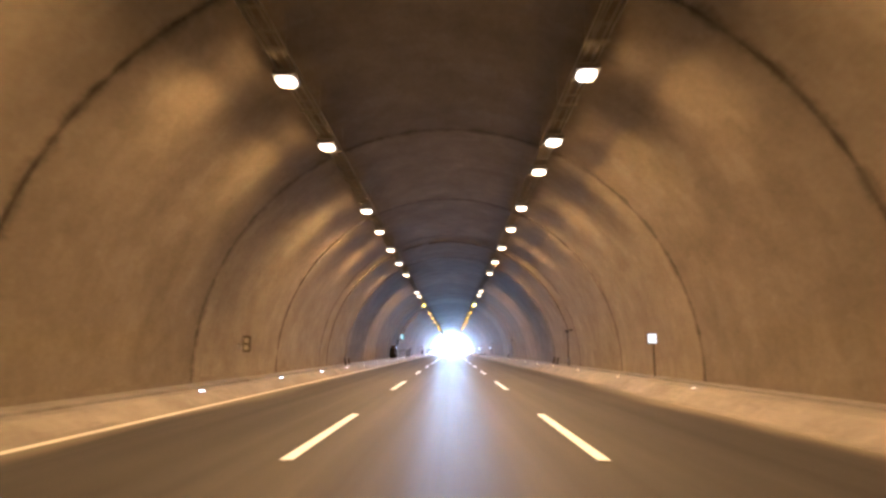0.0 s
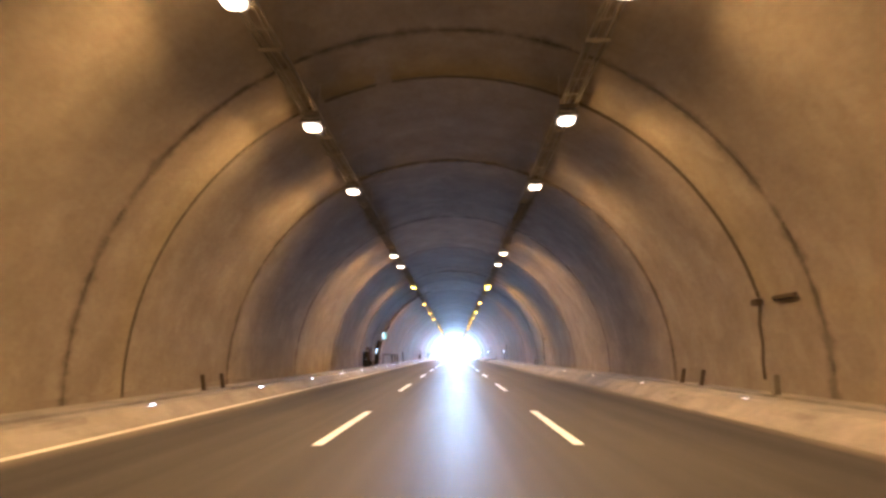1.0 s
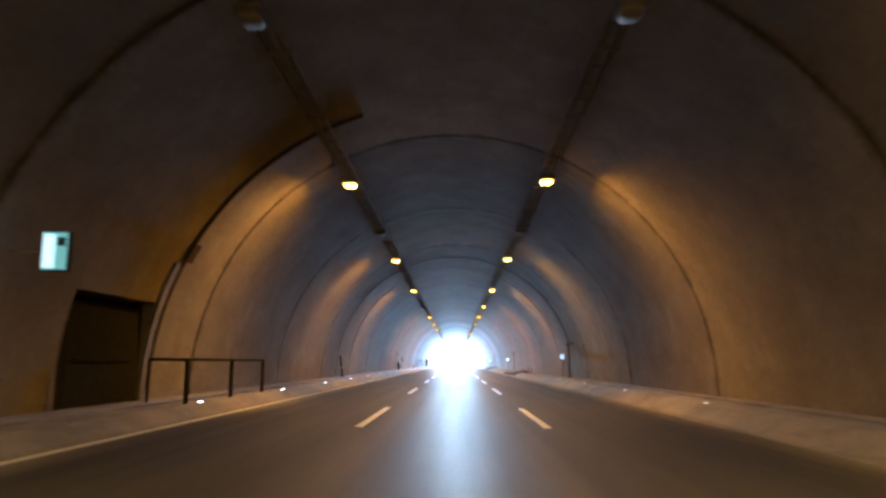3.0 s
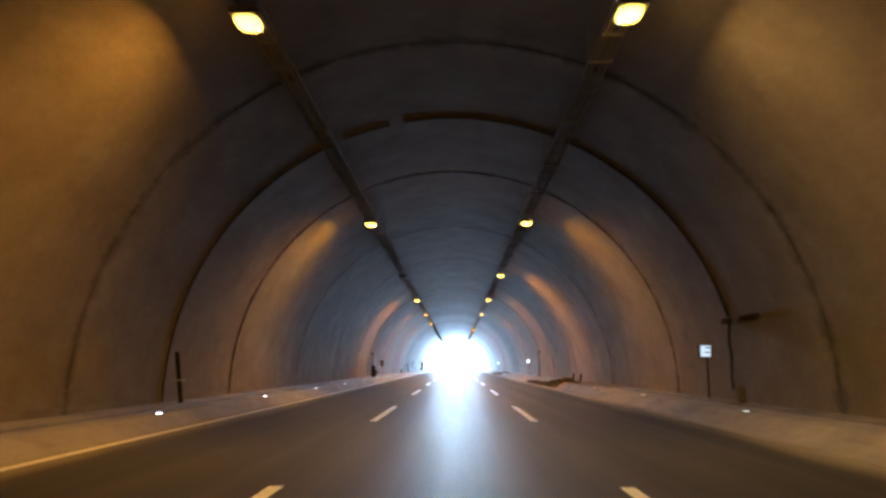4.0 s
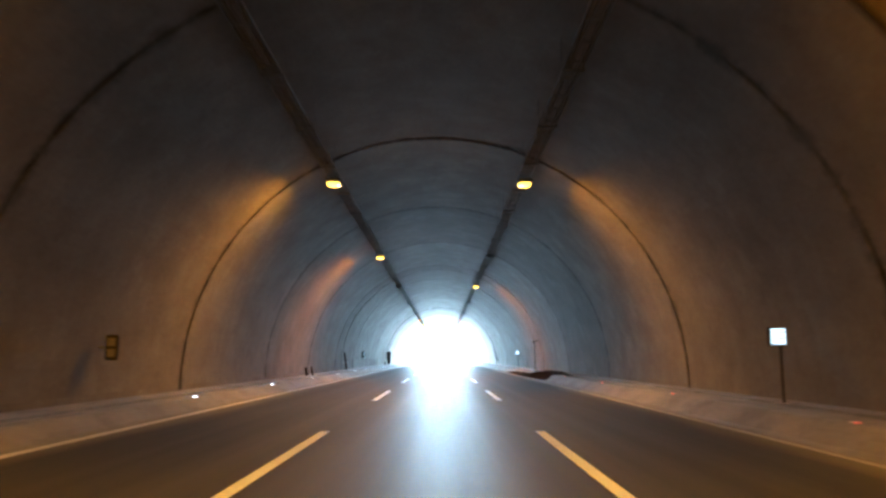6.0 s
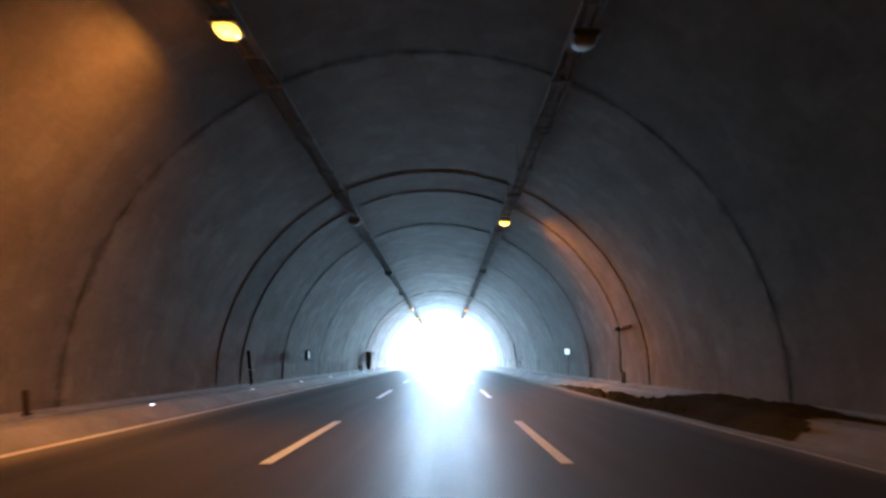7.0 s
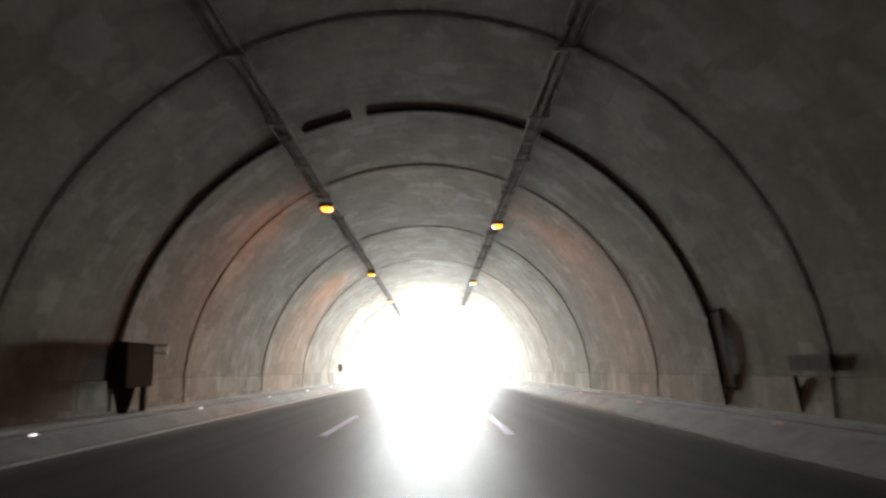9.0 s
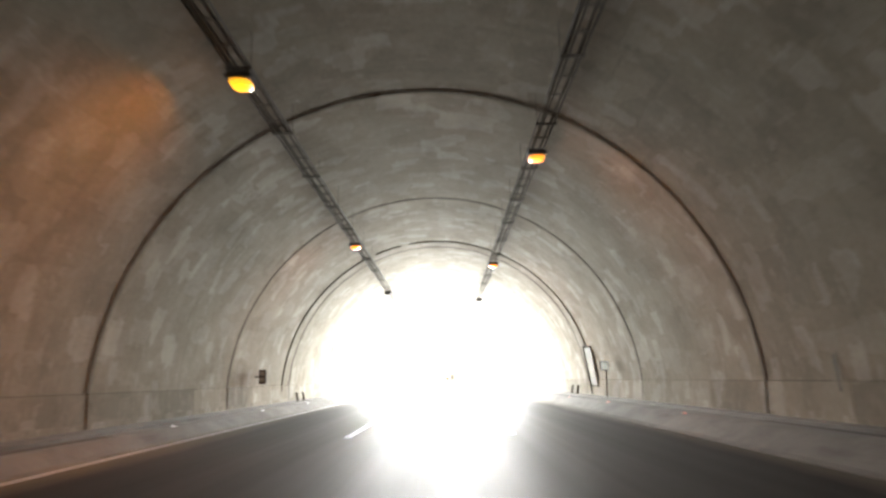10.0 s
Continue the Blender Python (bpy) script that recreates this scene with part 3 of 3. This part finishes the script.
for k in range(-4, 37):
    y0 = 26.4 + STUD_STEP * k
    m = pose(6.0, y0, 0.303)
    if 154 < y0 < 170 or 205 < y0 < 229:
        continue
    if y0 < 140 and first_pale:
        pale_stud.matrix_world, first_pale = m, False
    elif y0 < 140:
        copy_thing(pale_stud, m)
    elif first_red:
        red_stud.matrix_world, first_red = m, False
    else:
        copy_thing(red_stud, m)


def marker_post():
    p = thing("marker_post", pose(0, 0, 0), "short dark marker post at the foot of the tunnel wall", "post", "wall marker posts")
    part("blade", block(-0.05, 0.05, -0.04, 0.04, 0.03, 0.44, 0.012), POST, p)
    part("base", block(-0.09, 0.09, -0.07, 0.07, 0.0, 0.03, 0.008), POST, p)
    return p


post = marker_post()
spots = [(-6.92, y0, 0.27) for y0 in (48.6, 50.3, 90.65, 92.35, 205.5, 207.2, 257.8, 259.6, 313.2, 314.8)]
spots += [(7.02, y0, 0.33) for y0 in (48.9, 50.7, 91.0, 92.8, 153.6, 156.2, 315.0, 316.7)]
for n, (x, y0, z) in enumerate(spots):
    if n:
        copy_thing(post, pose(x, y0, z, 0, 10 if x > 0 else -10))
    else:
        post.matrix_world = pose(x, y0, z, 0, -10)


def phone_sign(glow_face, label):
    """A small lit box sign on one thin leg."""
    s = thing("emergency_sign", pose(0, 0, 0), label, "sign", "emergency signs")
    part("box", block(-0.165, 0.165, -0.07, 0.07, 1.12, 1.48, 0.012), CABINET, s)
    face = part("lit_face", block(-0.14, 0.13, -0.082, -0.071, 1.15, 1.45), glow_face, s, "white glowing sign face")
    part("sign_bar", block(-0.02, 0.1, -0.09, -0.083, 1.37, 1.4), SIGN_INK, face)
    part("sign_bar", block(-0.02, 0.1, -0.09, -0.083, 1.25, 1.28), SIGN_INK, face)
    part("leg", rod((0.06, 0, 0), (0.06, 0, 1.135), 0.03, 8), CONDUIT, s)
    part("foot_plate", block(-0.13, 0.13, -0.07, 0.07, 0, 0.012), STEEL, s)
    return s


dim_sign = phone_sign(SIGN_DIM, "small dimly lit white emergency sign on a thin leg")
dim_sign.matrix_world = pose(6.93, 25.1, 0.33)
copy_thing(dim_sign, pose(6.88, 131.9, 0.33))
bright_sign = phone_sign(SIGN_GLOW, "small bright white emergency sign on a thin leg")
bright_sign.matrix_world = pose(6.77, 181.2, 0.33)
for x, y0 in ((6.95, 234.3), (6.98, 307.9)):
    copy_thing(bright_sign, pose(x, y0, 0.33))


def wall_box(label, face, paint):
    s = thing("wall_sign_box", pose(0, 0, 0), label, "sign", "wall box signs")
    part("box", block(-0.12, 0.15, -0.08, 0.08, -0.28, 0.28, 0.015), paint, s)
    if face is PLATE:
        for z in (-0.12, 0.12):
            part("face_plate", block(-0.07, 0.1, -0.092, -0.081, z - 0.085, z + 0.085), face, s, "pale square plate")
    else:
        part("face_strip", block(0.1, 0.14, -0.092, -0.081, -0.19, 0.19), face, s, "narrow pale strip")
    part("bracket", block(-0.3, -0.121, -0.03, 0.03, -0.03, 0.03), STEEL, s)
    return s


dark_box = wall_box("dark unlit box sign on a wall bracket", PLATE, GREY_CABINET)
lit_box = wall_box("dark box sign on a wall bracket with a narrow lit edge", SIGN_GLOW, CABINET)
dark_box.matrix_world = pose(-7.14, 25.6, 1.45)
for y0 in (183.0, 307.0):
    copy_thing(dark_box, pose(-7.14, y0, 1.45))
lit_box.matrix_world = pose(-7.14, 234.5, 1.45)


def wall_detector():
    """A junction box at the conduit with a long dark casing on a bracket."""
    d = thing("wall_detector", pose(0, 0, 0), "dark junction box and long casing on the tunnel wall", "detector", "wall detectors")
    part("junction_box", block(-0.12, 0.04, -0.17, 0.17, -0.075, 0.075, 0.02), DETECTOR, d)
    casing = part("casing", block(-0.05, 0.02, -1.95, -0.85, -0.01, 0.085, 0.015), DETECTOR, d, "long dark casing")
    for dy in (-1.7, -1.1):
        part("clip", block(0.021, 0.1, dy - 0.03, dy + 0.03, 0.0, 0.05), DETECTOR, casing)
    bm = bmesh.new()
    way = [(0.03, 0.0, -0.06), (0.0, 0.02, -0.5), (0.035, -0.02, -0.95), (0.03, 0.03, -1.4), (0.06, 0.05, -1.75)]
    for p, q in zip(way, way[1:]):
        rod(p, q, 0.034, 8, bm)
    part("down_pipe", bm, CONDUIT, d)
    part("pedestal", block(-0.15, 0.0, -0.92, -0.72, -2.08, -1.62, 0.02), PEDESTAL, d)
    part("pedestal_base", block(-0.26, 0.04, -1.0, -0.62, -2.08, -2.05), PEDESTAL, d)
    return d


detector = wall_detector()
for n, y0 in enumerate((2.5, 44.9, 87.1, 130.7, 175.2, 223.0)):
    m = pose(7.12, y0, 2.38)
    if n:
        copy_thing(detector, m)
    else:
        detector.matrix_world = m


def left_pipe():
    d = thing("wall_drain_pipe", pose(0, 0, 0), "dark pipe running down the tunnel wall to the walkway", "pipe", "wall pipes")
    part("pipe", rod((0.0, 0, 0.0), (-0.18, 0, 1.3), 0.06, 10), CABLE, d)
    part("clamp", block(-0.2, 0.05, -0.09, 0.09, 0.55, 0.6), STEEL, d)
    return d


pipe = left_pipe()
for n, y0 in enumerate((130.8, 223.0)):
    m = pose(-7.12, y0, 0.27)
    if n:
        copy_thing(pipe, m)
    else:
        pipe.matrix_world = m


def fire_point(y0):
    """A dark tall cabinet with a red hose box beside it."""
    c = thing("hydrant_cabinet", pose(-6.98, y0, 0.27), "tall dark hydrant cabinet standing against the tunnel wall", "cabinet", "hydrant cabinets")
    part("body", block(-0.22, 0.12, -0.28, 0.28, 0.0, 1.16, 0.03), CABINET, c)
    part("door", block(-0.18, 0.08, -0.302, -0.281, 0.08, 1.08, 0.006), CABINET, c)
    part("handle", block(0.02, 0.05, -0.33, -0.303, 0.55, 0.7), STEEL, c)
    part("cap", block(-0.25, 0.15, -0.31, 0.31, 1.161, 1.2, 0.01), CABINET, c)
    h = thing("hose_box", pose(-7.0, y0 + 2.4, 0.27), "dull red fire hose box on short legs", "hose box", "fire hose boxes")
    part("body", block(-0.2, 0.16, -0.92, 0.92, 0.5, 1.56, 0.07), RED, h)
    for d0, d1 in ((-0.84, -0.02), (0.02, 0.84)):
        door = part("door", block(0.161, 0.18, d0, d1, 0.58, 1.47, 0.006), RED, h)
        part("handle", block(0.181, 0.205, d0 + 0.06, d0 + 0.1, 0.95, 1.1, 0.005), RED, door)
    part("door_plate", block(0.181, 0.186, 0.3, 0.7, 1.05, 1.38), PEDESTAL, h, "dusty grey plate on the door")
    part("end_plate", block(-0.12, 0.06, -0.928, -0.921, 1.2, 1.46), GREY_CABINET, h, "small dusty plate on the end")
    part("sill", block(-0.2, 0.22, -0.95, 0.95, 0.44, 0.498, 0.01), CABINET, h)
    for dy in (-0.7, 0.7):
        part("leg", block(-0.15, 0.1, dy - 0.04, dy + 0.04, 0.0, 0.44), CABINET, h)


fire_point(86.45)

# the second fire point, with a pale board over a dark shelf
c = thing("hydrant_cabinet", pose(-6.98, 174.75, 0.27), "tall dark hydrant cabinet standing against the tunnel wall", "cabinet", "hydrant cabinets")
part("body", block(-0.2, 0.12, -0.26, 0.26, 0.0, 0.88, 0.04), CABINET, c)
part("door", block(-0.16, 0.08, -0.282, -0.261, 0.06, 0.8, 0.006), CABINET, c)
part("cap", block(-0.23, 0.15, -0.29, 0.29, 0.881, 0.92, 0.01), CABINET, c)
h = thing("wall_shelf", pose(-7.05, 176.4, 0.27), "dark steel shelf on a leg with a pale board above", "shelf")
part("shelf_box", block(-0.15, 0.2, -0.75, 0.7, 0.3, 0.5, 0.02), CABINET, h)
part("leg", block(-0.05, 0.05, 0.3, 0.42, 0.0, 0.299), CABINET, h)
part("board", block(-0.1, -0.05, -0.15, 1.2, 0.62, 1.58, 0.008), WORN_BOARD, h, "pale worn board")
for dy in (0.15, 1.05):
    part("stay", block(-0.14, -0.101, dy - 0.03, dy + 0.03, 0.5, 1.45), STEEL, h)

c = thing("alarm_box", pose(-7.12, 174.9, 2.17, 0, 14, 0), "small dark alarm box fixed high on the wall", "alarm box")
part("casing", block(-0.12, 0.05, -0.06, 0.06, -0.06, 0.06, 0.015), CABINET, c)
part("lens", rod((0.051, 0, 0.0), (0.075, 0, 0.0), 0.035, 12), RED, c)

# cabinets at the last conduit rings
c = thing("control_cabinet", pose(-7.05, 267.1, 0.27), "dark wall cabinet on a tapered stand with small brackets", "cabinet")
part("body", block(-0.25, 0.14, -0.85, 0.85, 0.6, 1.68, 0.03), POST, c)
part("door", block(-0.2, 0.1, -0.872, -0.851, 0.68, 1.6, 0.006), POST, c)
part("stand", rod((0, -0.6, 0), (0, -0.6, 0.6), 0.12, 8, r2=0.28), POST, c)
part("leg", block(-0.06, 0.06, 0.55, 0.67, 0.0, 0.599), POST, c)
for z in (1.42, 1.62):
    part("bracket", block(0.1, 0.45, 0.86, 0.92, z, z + 0.05), STEEL, c)


def wall_panel(y0, half, paint, label):
    c = thing("wall_panel", pose(7.465, y0, 0.33, 0, -9, 0), label, "panel", "wall panels")
    part("plate", block(-0.035, 0.0, -half, half, 0.46, 2.25, 0.01), paint, c)
    part("strip", block(-0.05, 0.0, -half - 0.05, half + 0.05, 2.251, 2.3, 0.008), CABINET, c)
    part("strip", block(-0.05, 0.0, -half - 0.05, half + 0.05, 0.41, 0.459, 0.008), CABINET, c)
    part("cable", rod((-0.06, half + 0.1, 0.0), (-0.03, half + 0.1, 2.4), 0.035, 8), CABLE, c)


wall_panel(266.3, 0.3, PEDESTAL, "slim dusty grey panel on the tunnel wall below the conduit")
wall_panel(312.1, 0.75, PALE_CABINET, "slim pale panel between dark strips on the tunnel wall")
c = thing("wall_cable_box", pose(7.465, 262.4, 0.33, 0, -9, 0), "long dusty grey cable box fixed to the tunnel wall", "cable box")
part("body", block(-0.018, 0.0, -0.8, 0.8, 0.85, 1.15, 0.006), PEDESTAL, c)
for dy in (-0.4, 0.4):
    part("lid", block(-0.024, -0.019, dy - 0.36, dy + 0.36, 0.88, 1.12, 0.002), PEDESTAL, c)
part("down_pipe", rod((-0.03, 0.6, 0.0), (-0.03, 0.6, 0.749), 0.04, 8), CABLE, c)

# signs and rail at the escape door
c = thing("exit_sign", pose(-6.38, 95.4, 2.95), "glowing green and white escape sign on a wall bracket", "sign")
part("box", block(-0.22, 0.22, -0.06, 0.06, -0.32, 0.32, 0.012), CABINET, c)
face = part("lit_face", block(-0.2, 0.2, -0.072, -0.061, -0.3, 0.3), GREEN_GLOW, c, "pale green glowing face")
part("pictogram_panel", block(-0.19, 0.0, -0.08, -0.073, -0.27, 0.27), PALE_GLOW, face)
part("sign_bar", block(0.04, 0.17, -0.08, -0.073, 0.08, 0.22), SIGN_INK, face)
part("bracket", rod((-0.215, 0, 0), (-0.85, 0, 0), 0.025, 8), STEEL, c)
c = thing("marker_light", pose(-7.05, 94.9, 1.57, 0, 7, 0), "narrow upright white marker light on the tunnel wall", "lamp")
part("casing", block(-0.1, 0.035, -0.03, 0.05, -0.27, 0.27, 0.01), CABINET, c)
part("tube", block(-0.02, 0.028, -0.045, -0.031, -0.24, 0.24), SIGN_GLOW, c, "glowing white tube")
c = thing("guard_rail", pose(0, 0, 0.25), "dark steel pipe rail beside the escape door", "railing")
for x, y0 in ((-5.87, 100.9), (-5.87, 104.3), (-5.87, 107.6)):
    part("post", rod((x - 0.28, y0, -0.02), (x - 0.28, y0, 1.0), 0.055, 10), CABINET, c)
part("top_rail", rod((-6.15, 100.9, 1.0), (-6.15, 107.6, 1.0), 0.035, 10), CABINET, c)
part("end_rail", rod((-7.05, 100.9, 1.0), (-6.15, 100.9, 1.0), 0.035, 10), CABINET, c)
part("end_post", rod((-7.05, 100.9, 0.02), (-7.05, 100.9, 1.0), 0.03, 10), CABINET, c)


# ---- dark soil heaped along the kerb ----
def kerb_height(x):
    return max(0.0, min(0.31, (x - 5.4) * 0.62))


def soil_mound(y0, y1, broad, height, ridge, seed):
    """Soil over the kerb: broad to the wall at its near end, then a tongue along the kerb face."""
    bm = bmesh.new()
    nx, ny = 26, int((y1 - y0) * 7)
    rows = []
    for j in range(ny + 1):
        row = []
        for i in range(nx + 1):
            u, w = i / nx, j / ny
            yy = y0 + (y1 - y0) * w + 0.7 * noise.noise(Vector((u * 4, seed, 5.0))) * (1 - abs(2 * w - 1))
            past = max(0.0, min(1.0, (yy - y0 - broad) / 0.9))
            out = 7.0 - 1.05 * past - 0.3 * w * past + 0.2 * noise.noise(Vector((seed, yy * 0.5, 2.0)))
            x = 5.27 + (out - 5.27) * u
            rim = 0.5 * noise.noise(Vector((x * 1.3, yy * 0.9, seed + 4))) + 0.25 * noise.noise(Vector((x * 5, yy * 3, seed)))
            edge = max(-0.4, min(1, 12 * w, 5 * (1 - w), 10 * u, 5 * (1 - u) + rim))
            n = noise.noise(Vector((x * 1.5, yy * 0.5, seed))) + 0.6 * noise.noise(Vector((x * 4, yy * 2.2, seed))) + 0.35 * noise.noise(Vector((x * 9, yy * 6, seed)))
            near = max(0, 1 - (yy - y0) / (broad * 1.6))
            hump = ridge * min(1, 3 * near) * max(0, 1 - abs(x - 6.55) / 0.45) * (0.75 + 0.6 * noise.noise(Vector((yy * 0.8, seed, 0))) + 0.4 * noise.noise(Vector((yy * 3, x * 3, seed))))
            row.append(bm.verts.new((x, yy, kerb_height(x) - 0.04 + edge * (1 - 0.5 * w) * (0.065 + height * (0.5 + 0.5 * n) + hump))))
        rows.append(row)
    for a, b in zip(rows, rows[1:]):
        for i in range(nx):
            bm.faces.new((a[i], a[i + 1], b[i + 1], b[i]))
    dice = random.Random(int(seed * 10))
    for k in range(170):
        row = rows[int(ny * dice.random() ** 1.6 * 0.98)]
        at = row[3 + int((nx - 6) * dice.random())].co
        size = 0.02 + 0.07 * dice.random() ** 3
        lump = bmesh.ops.create_icosphere(bm, subdivisions=1, radius=size)["verts"]
        for v in lump:
            v.co = at + Vector((v.co.x, v.co.y * 1.3, v.co.z * 0.8)) * (1 + 0.5 * noise.noise(v.co * 30 + Vector((k, seed, 0))))
    ob = link("soil_mound", bm, MUD)
    return tagged(ob, "long low mound of dark soil spilled over the kerb", "soil", "soil mounds")


soil_mound(152.5, 170.0, 4.6, 0.06, 0.2, 1.0)
soil_mound(205.1, 229.0, 7.0, 0.045, 0.14, 3.0)

# ---- outside ----
def ground_material():
    m, t, b = shader("dry_hillside", 0.9)
    n1 = grain(t, place(t, (1, 1, 1)), 0.08, 8)
    n2 = grain(t, place(t, (1, 1, 1)), 1.4, 6)
    c = mix(t, ramp(t, n1, (0.4, 0.0), (0.6, 1.0)), (0.42, 0.37, 0.28), (0.2, 0.19, 0.11))
    c = mix(t, 0.4, c, ramp(t, n2, (0.3, 0.4), (0.7, 1.0)), "MULTIPLY")
    t.links.new(c, b.inputs["Base Color"])
    bump(t, b, n2, 0.6, 0.2)
    return m


EARTH = ground_material()
bm = bmesh.new()
bmesh.ops.create_grid(bm, x_segments=1, y_segments=1, size=3000, matrix=Matrix.Translation((0, 300, -0.26)))
tagged(link("ground", bm, EARTH), "dry earth and sparse grass round the road", "ground", kind="structure")
bm = bmesh.new()
rows = []
for j in range(41):
    yy = PORTAL_Y + 1.0 - j * 10.4
    row = []
    for i in range(41):
        x = -120 + i * 6
        top = 11 + 0.12 * min(j, 20) * 10.4 * 0.35 + 5 * noise.noise(Vector((x * 0.03, yy * 0.03, 0)))
        row.append(bm.verts.new((x, yy, max(-0.3, top * max(0, 1 - (abs(x) / 118) ** 3)))))
    rows.append(row)
for a, b in zip(rows, rows[1:]):
    for i in range(40):
        bm.faces.new((a[i], a[i + 1], b[i + 1], b[i]))
tagged(link("hill", bm, EARTH, smooth=True), "dry grassy hill over the tunnel", "hill", kind="structure")


def portal_front():
    """A slab with an arched opening at the tunnel's mouth."""
    bm = bmesh.new()
    n = 40
    outer, inner = [], []
    for k in range(n + 1):
        a = math.pi * k / n
        inner.append(ring_point(a, RADIUS + 0.02))
        outer.append((max(-13, min(13, 13.5 * math.cos(a) * 1.3)), max(0.0, min(11.5, 13.5 * math.sin(a) * 1.3))))
    sides = []
    for yy in (PORTAL_Y, PORTAL_Y + 1.0):
        sides.append(([bm.verts.new((x, yy, z)) for x, z in inner], [bm.verts.new((x, yy, z)) for x, z in outer]))
    for (i0, o0) in sides:
        for k in range(n):
            bm.faces.new((i0[k], i0[k + 1], o0[k + 1], o0[k]))
    for p in (0, 1):
        for k in range(n):
            bm.faces.new((sides[0][p][k], sides[0][p][k + 1], sides[1][p][k + 1], sides[1][p][k]))
    ob = link("portal_wall", bm, LINING)
    return tagged(ob, "plain concrete portal wall round the tunnel mouth", "portal", kind="structure")


portal_front()


def pickup():
    """A dark pickup on the road ahead of the tunnel."""
    paint = flat("dark_car_paint", (0.02, 0.022, 0.026), 0.25)
    glass = flat("dark_car_glass", (0.02, 0.025, 0.03), 0.08)
    lamp = flat("red_tail_lamp", (0.35, 0.02, 0.02), 0.2)
    t = thing("pickup", pose(0.3, 700, 0), "dark pickup driving away on the road", "car")
    bm = extrude_along([(-0.92, 0.5), (-0.92, 1.0), (-0.86, 1.08), (0.86, 1.08), (0.92, 1.0), (0.92, 0.5)], -2.5, 2.5)
    part("body", bm, paint, t)
    part("cab", extrude_along([(-0.84, 1.081), (-0.68, 1.75), (0.68, 1.75), (0.84, 1.081)], -0.4, 1.2), paint, t)
    part("rear_window", block(-0.6, 0.6, -0.42, -0.401, 1.2, 1.62), glass, t)
    part("bumper", block(-0.9, 0.9, -2.62, -2.501, 0.5, 0.68, 0.03), paint, t)
    for s in (-1, 1):
        part("tail_lamp", block(s * 0.82 - 0.08, s * 0.82 + 0.08, -2.53, -2.501, 0.75, 1.0), lamp, t)
        for yy in (-1.5, 1.55):
            part("wheel", rod((s * 0.7, yy, 0.36), (s * 0.92, yy, 0.36), 0.36, 20), CABLE, t)


def lorry():
    """A lorry further ahead in the slow lane."""
    box = flat("grey_lorry_box", (0.3, 0.3, 0.3), 0.5)
    t = thing("lorry", pose(3.4, 760, 0), "grey box lorry driving away on the road", "truck")
    part("cargo_box", block(-1.25, 1.25, -4.0, 3.0, 1.1, 3.8, 0.04), box, t)
    part("chassis", block(-0.9, 0.9, -3.9, 5.2, 0.7, 1.099), CABLE, t)
    part("cab", block(-1.2, 1.2, 3.2, 5.4, 1.1, 3.2, 0.15), box, t)
    part("rear_bumper", block(-1.2, 1.2, -4.1, -4.001, 0.55, 0.75), STEEL, t)
    for s in (-1, 1):
        for yy in (-2.8, -1.6, 4.3):
            part("wheel", rod((s * 0.85, yy, 0.5), (s * 1.15, yy, 0.5), 0.5, 20), CABLE, t)


pickup()
lorry()
